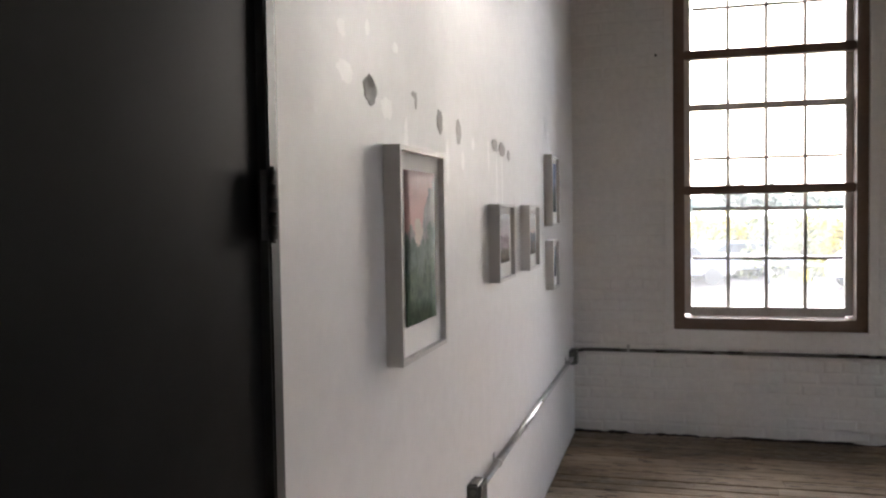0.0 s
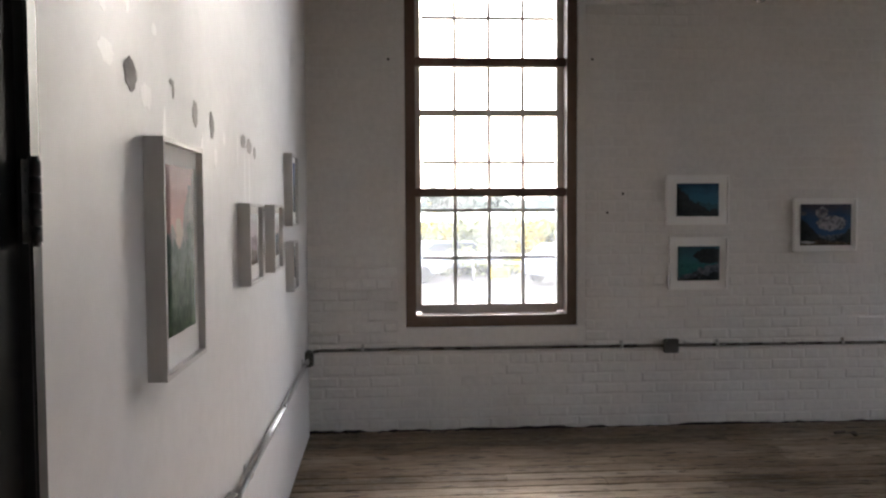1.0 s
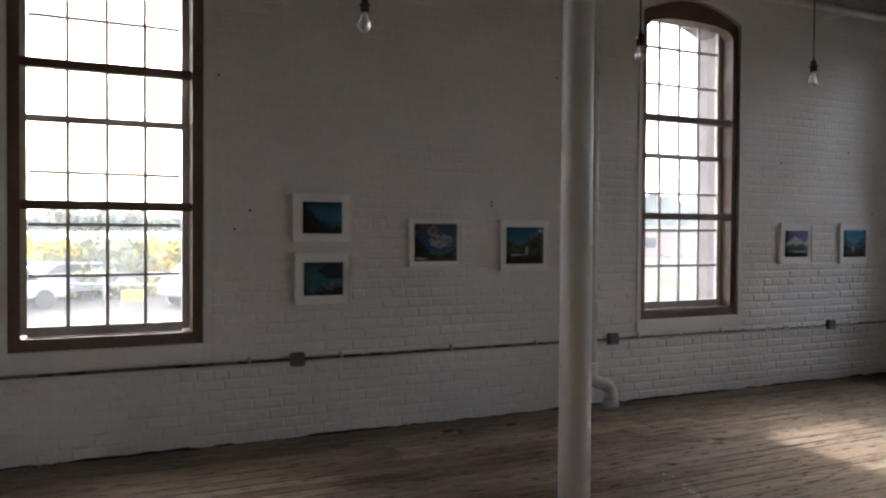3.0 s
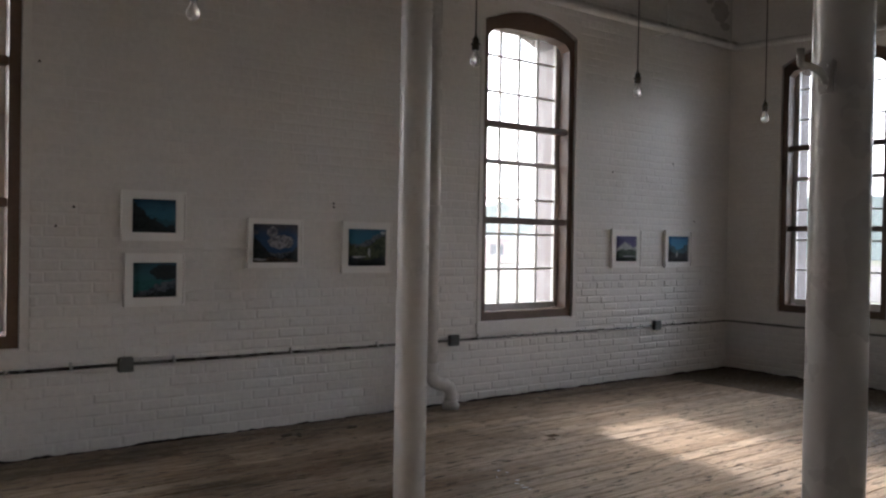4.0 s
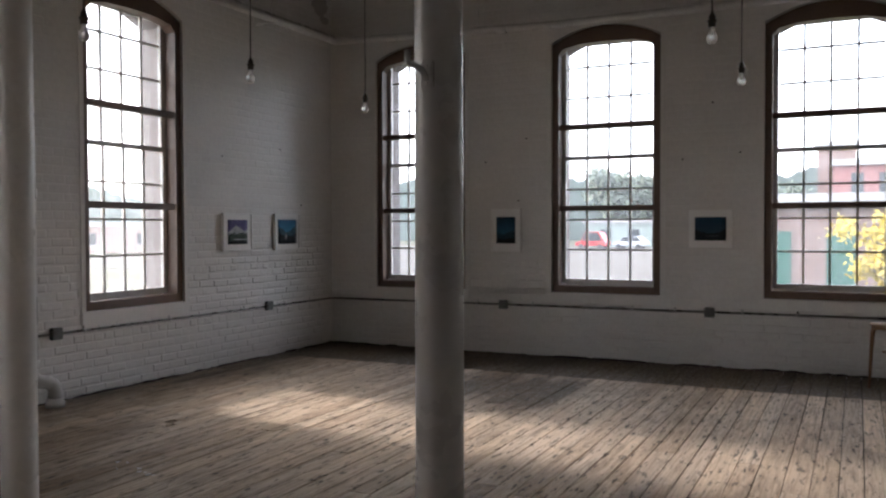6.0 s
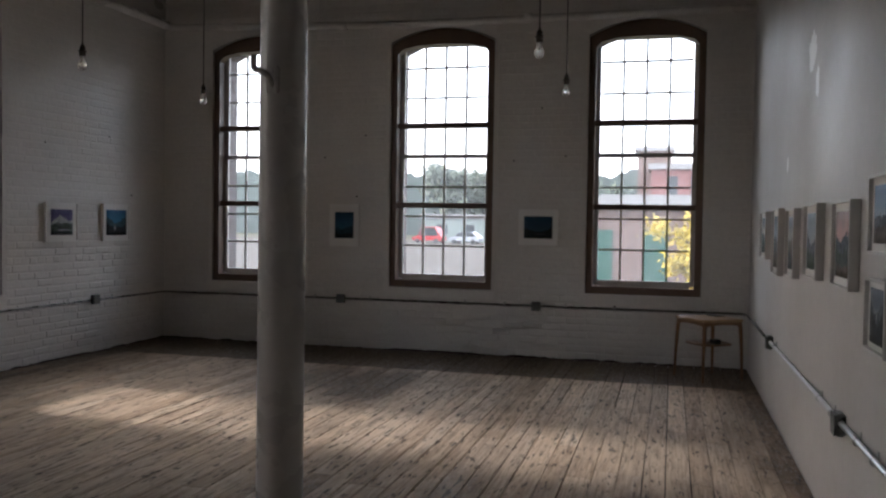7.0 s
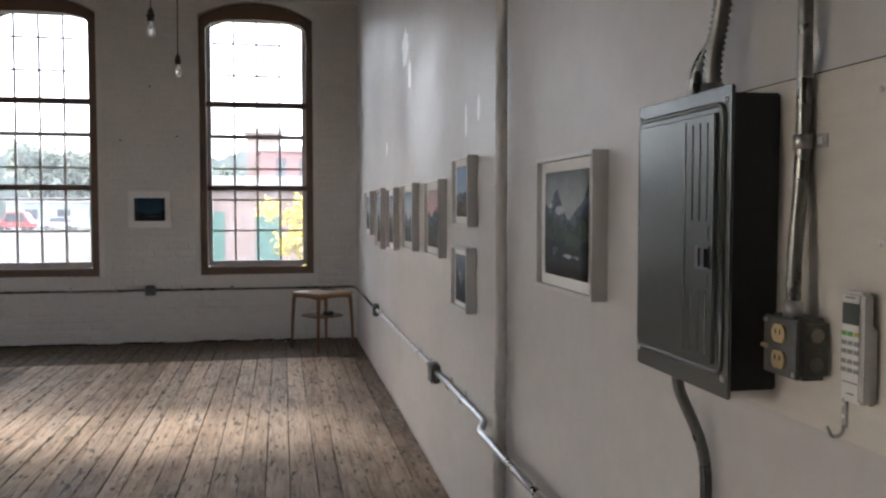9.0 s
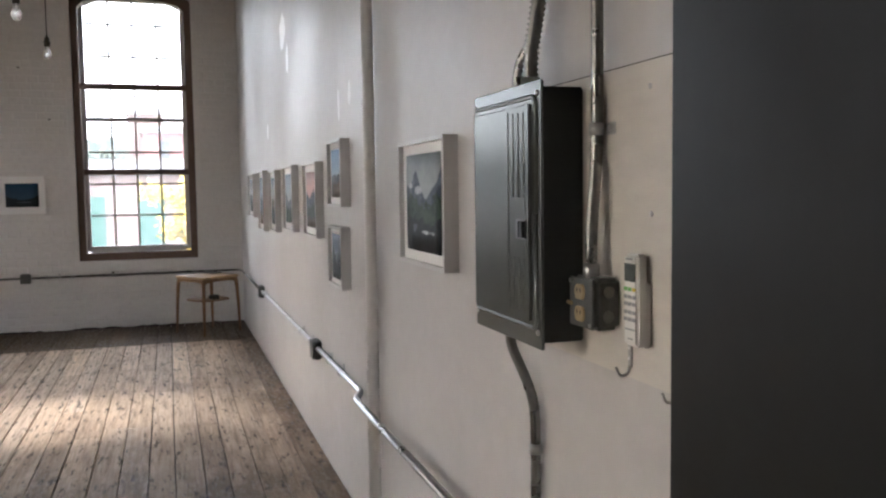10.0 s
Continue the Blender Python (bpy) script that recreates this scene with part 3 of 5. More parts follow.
north = [  # x, z of the middle, outer w, h, sheet w, h, painting
    (2.125, 1.595, 0.45, 0.35, 0.30, 0.23, ((TEAL, (0.03, 0.12, 0.19), DEEP), [((0.35, 0.42, 0.44, 0.40, 0.36), ((0.02, 0.07, 0.10), (0.03, 0.10, 0.13)), 0.1), ((0.95, 0.72, 0.45, 0.36, 0.22, 0.16), INK, 0.25)]), "white framed dark teal landscape with trees on a white brick wall"),
    (2.135, 1.150, 0.42, 0.37, 0.30, 0.24, ((SEA[1], (0.035, 0.12, 0.15), (0.03, 0.085, 0.11)), [((0.48, 0.48, 0.48), SEA, 0.02), ((0.05, 0.18, 0.36, 0.46, 0.52), ROCK, 0.2), ((0.02, 0.05, 0.15, 0.2, 0.3), INK, 0.2)], [(0.78, 0.72, 0.36, 0.24, INK, 0.3)]), "white framed green sea landscape on a white brick wall"),
    (3.055, 1.415, 0.46, 0.375, 0.37, 0.29, (((0.025, 0.07, 0.16), (0.02, 0.06, 0.14), (0.06, 0.06, 0.075)), [((0.42, 0.3, 0.24, 0.26, 0.36), ROCK, 0.12), ((0.66, 0.46, 0.2, 0.1, 0.2, 0.45), INK, 0.12), ((0.04, 0.12, 0.1, 0.08), EARTH, 0.1)], [(0.62, 0.54, 0.30, 0.18, CLOUDS, 0.14), (0.42, 0.80, 0.12, 0.14, CLOUDS, 0.14), (0.05, 0.78, 0.08, 0.06, CLOUDS, 0.1), (0.14, 0.07, 0.16, 0.035, SNOW, 0.08)]), "white framed painting of a cloud over mountains"),
    (3.880, 1.390, 0.48, 0.42, 0.36, 0.30, ((TEAL, (0.03, 0.14, 0.22), (0.025, 0.11, 0.19)), [((0.62, 0.60, 0.7, 0.86, 0.98), ROCK, 0.12), ((0.56, 0.52, 0.52, 0.72, 0.86), MOSS, 0.18), ((0.3, 0.24, 0.16, 0.2, 0.3), INK, 0.12)], [(0.9, 0.9, 0.07, 0.05, SNOW, 0.1), (0.55, 0.36, 0.03, 0.13, MIST, 0.12), (0.28, 0.24, 0.2, 0.03, MIST, 0.08)]), "white framed painting of a teal sky over a hillside"),
    (7.110, 1.405, 0.47, 0.40, 0.32, 0.26, (((0.13, 0.11, 0.24), (0.10, 0.09, 0.22), (0.08, 0.08, 0.20)), [((0.45, 0.62, 0.8, 0.7, 0.55, 0.6), SNOW, 0.14), ((0.42, 0.48, 0.42, 0.5, 0.46), PINE, 0.18), ((0.15, 0.12, 0.12), INK, 0.06)], [(0.6, 0.19, 0.28, 0.025, SNOW, 0.06)]), "small white framed painting of snowy peaks"),
    (7.990, 1.405, 0.47, 0.41, 0.35, 0.28, (((0.06, 0.25, 0.42), (0.05, 0.22, 0.40), (0.04, 0.17, 0.34)), [((0.72, 0.6, 0.46, 0.6, 0.72), ((0.02, 0.06, 0.09), (0.05, 0.12, 0.15)), 0.14), ((0.5, 0.36, 0.3, 0.34, 0.46), INK, 0.14)], [(0.42, 0.34, 0.035, 0.16, MIST, 0.1)]), "small white framed painting of a blue sky over dark woods"),
]
for k, (x, z, w, h, iw, ih, art, label) in enumerate(north):
    picture(pose(x, YA - 0.004, z, 0, 0, 0), w, h, iw, ih, 0.032, M_FRAMEWHITE, landscape("painting_north", *art, seed=k * 2.3 + 1), label)
for k, (y, z, w, h, iw, ih, art, label) in enumerate([
        (3.64, 1.415, 0.36, 0.49, 0.23, 0.30, ((TEAL, (0.02, 0.08, 0.15), DEEP), [((0.42, 0.36, 0.4, 0.5), ((0.012, 0.03, 0.05), (0.02, 0.06, 0.09)), 0.15), ((0.2, 0.16, 0.22), INK, 0.1)]), "white framed upright dark blue painting between windows"),
        (1.385, 1.425, 0.43, 0.39, 0.31, 0.24, (((0.03, 0.07, 0.11), (0.02, 0.05, 0.09), DEEP), [((0.5, 0.36, 0.3, 0.34, 0.52), INK, 0.12)], [(0.55, 0.2, 0.2, 0.035, ROCK, 0.06)]), "white framed dark night landscape between windows")]):
    picture(pose(XB - 0.004, y, z, 0, 0, -90), w, h, iw, ih, 0.032, M_FRAMEWHITE, landscape("painting_east", *art, seed=k * 3.1 + 20), label)
for k, (x, z, w, h, iw, ih, art, label) in enumerate([
        (1.840, 1.393, 0.485, 0.388, 0.37, 0.30, ((MIST[0], (0.36, 0.39, 0.40), (0.22, 0.25, 0.26)), [((0.66, 0.70, 0.86, 0.66, 0.52, 0.62, 0.72, 0.86), ((0.035, 0.05, 0.075), (0.12, 0.15, 0.19)), 0.1), ((0.58, 0.56, 0.5, 0.48, 0.55, 0.62), PINE, 0.2), ((0.34, 0.36, 0.32, 0.30, 0.36), INK, 0.14)], [(0.36, 0.63, 0.12, 0.045, SNOW, 0.1), (0.12, 0.68, 0.06, 0.03, SNOW, 0.08), (0.62, 0.20, 0.16, 0.018, MIST, 0.05), (0.25, 0.24, 0.06, 0.05, ROCK, 0.1)]), "large pale framed painting of grey peaks over dark woods"),
        (3.235, 1.512, 0.34, 0.305, 0.23, 0.22, (((0.42, 0.50, 0.56), (0.26, 0.38, 0.52), (0.20, 0.32, 0.50)), [((0.42, 0.5, 0.46, 0.52), ROCK, 0.1), ((0.25, 0.3, 0.28, 0.34), EARTH, 0.15)]), "pale framed painting of a blue sky"),
        (3.256, 1.126, 0.34, 0.282, 0.23, 0.21, ((MIST[1], SLATE, SLATE), [((0.9, 0.6, 0.5, 0.72, 0.8), ROCK, 0.2), ((0.75, 0.5, 0.34, 0.5, 0.6), INK, 0.2)]), "pale framed painting of dark trees"),
        (3.960, 1.385, 0.44, 0.400, 0.33, 0.30, ((PEACH, ROSE, (0.45, 0.33, 0.32)), [((0.62, 0.55, 0.66, 0.7), ROCK, 0.15), ((0.42, 0.36, 0.4, 0.5), PINE, 0.2), ((0.2, 0.16, 0.2), EARTH, 0.12)]), "pale framed painting of a pink sky over woods"),
        (4.840, 1.385, 0.45, 0.415, 0.34, 0.31, ((ASH, (0.34, 0.40, 0.46), (0.28, 0.36, 0.44)), [((0.7, 0.52, 0.42, 0.5, 0.68), ROCK, 0.12), ((0.4, 0.3, 0.26, 0.3, 0.4), PINE, 0.15)]), "pale framed painting of a grey valley"),
        (5.675, 1.360, 0.39, 0.445, 0.28, 0.34, ((ASH, MIST[0], SLATE), [((0.6, 0.52, 0.6, 0.66), EARTH, 0.2), ((0.35, 0.3, 0.34), INK, 0.15)]), "pale framed upright brown landscape"),
        (6.480, 1.355, 0.41, 0.490, 0.30, 0.38, (((0.40, 0.46, 0.52), (0.30, 0.38, 0.46), SLATE), [((0.55, 0.62, 0.5, 0.58), ROCK, 0.15), ((0.3, 0.26, 0.3), EARTH, 0.15)]), "pale framed upright grey landscape"),
        (7.345, 1.395, 0.46, 0.390, 0.34, 0.29, ((MIST[1], ASH, SLATE), [((0.6, 0.5, 0.62), ROCK, 0.15), ((0.4, 0.36, 0.42), INK, 0.15)]), "pale framed dark landscape")]):
    picture(pose(x, YR, z, 0, 0, 180), w, h, iw, ih, 0.045, M_FRAMEGREY, landscape("painting_south", *art, seed=k * 1.9 + 40), label)
for k, (y, z, w, h, iw, ih, art, label) in enumerate([
        (2.295, 1.425, 0.41, 0.545, 0.27, 0.40, ((PEACH, ROSE, (0.52, 0.36, 0.35)), [((0.62, 0.66, 0.62, 0.86, 0.98), ((0.16, 0.17, 0.16), (0.34, 0.33, 0.31)), 0.15), ((0.56, 0.6, 0.56, 0.6, 0.66), ((0.05, 0.09, 0.075), (0.16, 0.22, 0.18)), 0.2), ((0.40, 0.36, 0.40), ((0.03, 0.065, 0.045), (0.10, 0.16, 0.10)), 0.2)], [(0.42, 0.6, 0.16, 0.09, ((0.55, 0.48, 0.40), (0.66, 0.58, 0.50)), 0.15)]), "large pale framed painting of a pink sky over green woods"),
        (3.440, 1.410, 0.32, 0.300, 0.19, 0.19, (((0.42, 0.34, 0.36), (0.46, 0.40, 0.44), MIST[1]), [((0.6, 0.52, 0.58, 0.5), ((0.16, 0.12, 0.14), (0.30, 0.24, 0.26)), 0.15), ((0.26, 0.3, 0.26), EARTH, 0.12)]), "pale framed mauve painting"),
        (4.110, 1.410, 0.30, 0.300, 0.19, 0.19, ((PEACH, ASH, MIST[1]), [((0.6, 0.5, 0.56), ROCK, 0.15), ((0.4, 0.3, 0.36), EARTH, 0.12)]), "pale framed grey and brown painting"),
        (4.860, 1.645, 0.30, 0.385, 0.19, 0.27, (((0.12, 0.16, 0.26), (0.10, 0.13, 0.24), (0.07, 0.09, 0.2)), [((0.5, 0.42, 0.6, 0.5), INK, 0.2)]), "pale framed upright dark blue painting"),
        (4.855, 1.235, 0.24, 0.270, 0.15, 0.17, ((SLATE, SLATE, MIST[0]), [((0.7, 0.6, 0.72), PINE, 0.2), ((0.4, 0.3, 0.4), INK, 0.15)]), "small pale framed dark painting")]):
    picture(pose(XL, y, z, 0, 0, 90), w, h, iw, ih, 0.045, M_FRAMEGREY, landscape("painting_west", *art, seed=k * 2.9 + 70), label, lift=0.015)


# ---- pipes and conduits ----
def pipe_run(name, points, r, material, label, bend=0.05, seg=14, clamps=(), clamp_mat=None, wall=None):
    p = thing(name, pose(0, 0, 0), label, "pipe")
    tubepart("tube", material, p, rounded(points, bend), r, seg)
    for (x, y, z), axis in clamps:
        bm = bmesh.new()
        d = Vector((1, 0, 0)) if axis == "x" else Vector((0, 1, 0)) if axis == "y" else Vector((0, 0, 1))
        tube(bm, [Vector((x, y, z)) - d * 0.011, Vector((x, y, z)) + d * 0.011], r + 0.003, 12)
        n = {"A": (0, 1, 0), "B": (1, 0, 0), "R": (0, -1, 0), "L": (-1, 0, 0)}[wall]
        side = Vector((0, 0, 1)) if axis != "z" else Vector((1, 0, 0))
        c = Vector((x, y, z)) + side * (r + 0.012) + Vector(n) * (r - 0.001)
        lo, hi = c - d * 0.011 - side * 0.014, c + d * 0.011 + side * 0.014
        e = Vector((abs(n[0]), abs(n[1]), abs(n[2]))) * 0.002
        box(bm, *[v for a, b in zip(lo - e, hi + e) for v in sorted((a, b))])
        part("clamp", bm, clamp_mat or material, p, "steel pipe clamp")
    return p


ZC, RC = 0.575, 0.0115
yc, xc = YA - RC - 0.004, XB - RC - 0.004
pipe_run("conduit", [(XL + 0.03, YA - 0.02, ZC - 0.01), (XL + 0.07, yc, ZC), (XB - 0.06, yc, ZC - 0.012), (xc, yc - 0.06, ZC - 0.012), (xc, YR + 0.06, ZC - 0.005), (xc - 0.06, YR + RC + 0.01, ZC - 0.01), (7.0, YR + RC + 0.01, ZC - 0.01)], RC, M_EMT,
         "thin galvanised steel conduit along the brick wall", 0.05, 12, [((x, yc, ZC - 0.012 * x / 9), "x") for x in (-0.22, 1.59, 2.28, 3.2, 4.0, 5.1, 6.11, 7.23, 7.95)], M_GALV, "A")
RS = 0.0145
ys = YR + RS + 0.006
pipe_run("conduit", [(6.8, ys, ZC - 0.01), (2.85, ys, ZC), (2.765, ys + 0.04, ZC - 0.012), (0.2, ys + 0.04, ZC + 0.005)], RS, M_GALV, "galvanised steel conduit along the wallboard partition, bent round a pipe",
         0.025, 14, [((x, ys, ZC - 0.004), "x") for x in (6.5, 4.52, 4.16, 3.59, 3.28)], M_GALV, "R")
xs_ = XL + RS + 0.006
pipe_run("conduit", [(xs_, 5.72, ZC - 0.02), (xs_, 2.98, ZC - 0.01)], RS, M_GALV, "galvanised steel conduit along the wallboard partition", 0.05, 14, [((xs_, y, ZC - 0.013), "y") for y in (5.5, 3.3)], M_GALV, "L")


def outlet_box(m, label, size=0.1, deep=0.045, receptacle=True):
    b = thing("outlet_box", m, label, "outlet", "outlet boxes on the walls")
    bm = bmesh.new()
    s = size / 2
    box(bm, -s, s, -deep, 0, -s, s)
    soften(bm, 0.008, 3)
    part("box", bm, M_BOX, b)
    bm = bmesh.new()
    box(bm, -s * 0.96, s * 0.96, -deep - 0.006, -deep, -s * 0.96, s * 0.96)
    soften(bm, 0.002)
    cover = part("cover", bm, M_BOX, b, "steel cover plate")
    if receptacle:
        for z in (-0.02, 0.02):
            bm = bmesh.new()
            outline = [(0.017 * math.cos(a) , z + max(-0.0135, min(0.0135, 0.017 * math.sin(a)))) for a in [k * math.tau / 20 for k in range(20)]]
            prism(bm, outline, -deep - 0.01, -deep - 0.005)
            socket = part("receptacle", bm, M_IVORY, b, "ivory outlet face")
            for x in (-0.006, 0.006):
                boxpart("slot", M_BLACK, socket, (x - 0.001, x + 0.001, -deep - 0.0108, -deep - 0.0095, z - 0.001, z + 0.007))
    for side in (-1, 1):
        for z in (-0.022, 0.022):
            tubepart("knockout", M_EMT, b, [(side * (s - 0.0005), -deep * 0.5, z), (side * (s + 0.0012), -deep * 0.5, z)], 0.011, 14)
    for x, z in ((-0.8, 0.8), (0.8, -0.8)):
        tubepart("screw", M_GALV, cover, [(x * s, -deep - 0.0055, z * s), (x * s, -deep - 0.009, z * s)], 0.004, 10)
    return b


for x in (1.94, 4.80, 7.63):
    outlet_box(pose(x, YA - 0.006, 0.572, 0, 0, 0), "square grey steel outlet box on the brick wall", receptacle=False)
for y in (3.67, 1.39):
    outlet_box(pose(XB - 0.006, y, 0.565, 0, 0, -90), "square grey steel outlet box on the brick wall", receptacle=False)
for x in (6.82, 3.97):
    outlet_box(pose(x, YR, 0.563, 0, 0, 180), "square grey steel outlet box on the wallboard partition", 0.105, receptacle=False)
for y in (5.78, 2.93):
    outlet_box(pose(XL, y, 0.56, 0, 0, 90), "square grey steel outlet box on the wallboard partition", 0.1, receptacle=False)

straps = thing("conduit_straps", pose(0, 0, 0), "row of small steel straps holding the conduit on the brick wall", "pipe strap")
for y in (4.0, 3.32, 2.19, 1.74, 1.07, 0.55):
    bm = bmesh.new()
    tube(bm, [(xc, y - 0.011, ZC - 0.009), (xc, y + 0.011, ZC - 0.009)], RC + 0.003, 12)
    box(bm, XB - 0.008, XB - 0.003, y - 0.011, y + 0.011, ZC, ZC + 0.028)
    part("strap", bm, M_GALV, straps)

# riser by the brick wall, with its offset bend to the floor
riser = thing("riser_pipe", pose(4.5, YA - 0.11, 0), "thick white painted riser pipe with a bend at the floor", "pipe")
tubepart("tube", M_PIPE, riser, [(-0.02, 0, TOP), (0, 0, 1.7), (0.0, 0, 0.40)], 0.052, 20)
tubepart("bend", M_PIPE, riser, rounded([(0, 0, 0.38), (0, 0, 0.24), (0.17, -0.06, 0.19), (0.17, -0.06, 0.06)], 0.12, 10), 0.055, 20)
for z0, z1, r in ((1.68, 1.76, 0.062), (0.33, 0.40, 0.064)):
    tubepart("coupling", M_PIPE, riser, [(0, 0, z0), (0, 0, z0 + 0.008), (0, 0, z1 - 0.008), (0, 0, z1)], [r - 0.006, r, r, r - 0.006], 20)
tubepart("flange", M_PIPE, riser, [(0.17, -0.06, 0.004), (0.17, -0.06, 0.045), (0.17, -0.06, 0.05), (0.17, -0.06, 0.075)], [0.074, 0.074, 0.066, 0.062], 20)

south_pipe = thing("riser_pipe", pose(2.55, YR + 0.034, 0), "white painted vertical pipe on the wallboard partition", "pipe")
tubepart("tube", M_PIPE, south_pipe, [(0, 0, 0.002), (0, 0, 1.55), (0, 0, 1.6), (0, 0, TOP)], 0.024, 18)

# sprinkler mains high on the brick walls
main = thing("sprinkler_pipe", pose(0, 0, 0), "white painted sprinkler pipe high on the brick walls", "pipe")
tubepart("tube", M_PIPE, main, rounded([(3.0, YA - 0.2, 3.74), (XB - 0.2, YA - 0.2, 3.74), (XB - 0.2, 3.0, 3.645), (XB - 0.2, YR, 3.645)], 0.06), 0.04, 16)
tubepart("tube", M_PIPE, main, [(3.0, YA - 0.12, 3.80), (XB - 0.06, YA - 0.12, 3.80)], 0.034, 14)
for x in (7.5, 5.2):
    boxpart("hanger", M_PIPE, main, (x - 0.015, x + 0.015, YA - 0.26, YA, 3.685, 3.70))
    tubepart("rod", M_PIPE, main, [(x, YA - 0.2, 3.7), (x, YA - 0.2, TOP)], 0.006, 8)
for y in (1.5, 3.6):
    tubepart("coupling", M_PIPE, main, [(XB - 0.2, y - 0.04, 3.655), (XB - 0.2, y - 0.035, 3.655), (XB - 0.2, y + 0.035, 3.655), (XB - 0.2, y + 0.04, 3.655)], [0.04, 0.046, 0.046, 0.04], 14)
    tubepart("hanger", M_PIPE, main, [(XB - 0.2, y + 0.3, 3.69), (XB - 0.2, y + 0.3, TOP)], 0.006, 8)


# ---- hanging bulbs ----
def bulb(x, y, z=2.35):
    b = thing("pendant_bulb", pose(x, y, z), "bare frosted bulb hanging from a dark cord and socket", "lamp", "hanging bulbs")
    bm = bmesh.new()
    lathe(bm, [(0.003, -0.031), (0.015, -0.028), (0.0235, -0.017), (0.0265, -0.001), (0.0235, 0.013), (0.016, 0.026), (0.0125, 0.034), (0.0125, 0.05)], 20)
    part("bulb", bm, M_BULB, b, "frosted glass bulb")
    bm = bmesh.new()
    lathe(bm, [(0.014, 0.05), (0.019, 0.052), (0.019, 0.075), (0.024, 0.077), (0.024, 0.083), (0.017, 0.086), (0.016, 0.105), (0.007, 0.118), (0.005, 0.13)], 18)
    part("socket", bm, M_SOCKET, b, "dark bronze socket")
    tubepart("cord", M_CORD, b, [(0, 0, 0.12), (0.002, 0, 0.8), (0, 0, TOP - z)], 0.004, 8)


for x, y in ((1.38, 3.38), (2.785, 3.315), (4.05, 3.35), (5.5, 3.42), (4.18, 0.67), (5.52, 0.69)):
    bulb(x, y)


# ---- doors ----
frame_ob = thing("door_frame", pose(0, 0, 0), "dark grey steel door frame", "door frame", kind="structure")
for y0, y1 in ((1.465, 1.505), (-0.66, -0.62)):
    boxpart("jamb", M_DOORFRAME, frame_ob, (XL - 0.14, XL + 0.012, y0, y1, 0, 2.16), 0.004)
boxpart("head", M_DOORFRAME, frame_ob, (XL - 0.14, XL + 0.012, -0.62, 1.465, 2.12, 2.16), 0.004)


def hinge(parent, x, y, z, turn=0):
    m = pose(x, y, z, 0, 0, turn)
    bm = bmesh.new()
    for k in range(5):
        tube(bm, [m @ Vector((0.008, 0, -0.06 + 0.024 * k + 0.001)), m @ Vector((0.008, 0, -0.06 + 0.024 * k + 0.023))], 0.0085, 14)
    tube(bm, [m @ Vector((0.008, 0, -0.066)), m @ Vector((0.008, 0, 0.066))], 0.005, 10)
    h = part("hinge", bm, M_BLACK, parent, "black steel hinge")
    bm = bmesh.new()
    box(bm, -0.002, 0.003, -0.035, -0.004, -0.06, 0.06, m)
    box(bm, -0.002, 0.003, 0.004, 0.02, -0.06, 0.06, m)
    part("plate", bm, M_BLACK, h)
    for zz in (-0.045, -0.015, 0.015, 0.045):
        tubepart("screw", M_BLACK, h, [m @ Vector((0.002, -0.02, zz)), m @ Vector((0.0045, -0.02, zz))], 0.004, 8)


leaf = thing("door_1", pose(0, 0, 0), "closed charcoal painted flush steel door leaf", "door", kind="structure")
boxpart("leaf", M_DOOR, leaf, (XL - 0.048, XL - 0.003, 0.42, 1.459, 0.01, 2.115), 0.003)
for z in (0.3, 1.547, 2.04):
    hinge(leaf, XL + 0.012, 1.462, z)
leaf = thing("door_2", pose(XL + 0.005, -0.615, 0, 0, 0, -1.0), "open charcoal flush steel door leaf, its paint lightened as if lit", "door", kind="structure")
boxpart("leaf", M_DOORLIT, leaf, (0, 0.875, -0.048, -0.003, 0.01, 2.115), 0.003)
bm = bmesh.new()
tube(bm, [(0.80, -0.003, 0.98), (0.80, 0.045, 0.98)], 0.012, 12)
tube(bm, rounded([(0.80, 0.045, 0.98), (0.70, 0.05, 0.98)], 0.02), 0.01, 12)
part("door_handle", bm, M_GALV, leaf, "steel lever handle")

# ---- backboard, breaker panel and what hangs beside it ----
backboard = thing("plywood_backboard", pose(0, YR, 0), "cream painted plywood board fixed to the partition", "board")
boxpart("board", M_BOARDPAINT, backboard, (-0.30, 1.13, 0, 0.014, 1.10, 1.643), 0.002)
# dark strip drawn for the shadow line along the board's top edge
boxpart("shadow_gap", M_NEARBLACK, backboard, (-0.30, 1.13, 0, 0.004, 1.643, 1.647))

PX0, PX1, PZ0, PZ1 = 0.808, 1.168, 1.125, 1.638
panel = thing("breaker_panel", pose(0, YR + 0.014, 0), "grey enamelled steel breaker panel with a ribbed door", "electric panel")
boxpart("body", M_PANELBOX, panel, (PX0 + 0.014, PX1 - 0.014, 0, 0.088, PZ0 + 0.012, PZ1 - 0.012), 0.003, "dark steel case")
bm = bmesh.new()
box(bm, PX0, PX1, 0.088, 0.094, PZ0, PZ1)
soften(bm, 0.003)
box(bm, PX0 + 0.03, PX1 - 0.018, 0.094, 0.0985, PZ0 + 0.045, PZ1 - 0.035)
cover = part("cover", bm, M_PANEL, panel, "grey enamelled cover")
bm = bmesh.new()
xa, xb, za, zb = PX0 + 0.024, PX1 - 0.013, PZ0 + 0.04, PZ1 - 0.03
tube(bm, rounded([(xa, 0.0945, (za + zb) / 2), (xa, 0.0945, zb), (xb, 0.0945, zb), (xb, 0.0945, za), (xa, 0.0945, za), (xa, 0.0945, (za + zb) / 2 - 0.001)], 0.02), 0.0055, 10)
part("pressed_rim", bm, M_PANEL, panel)
bm = bmesh.new()
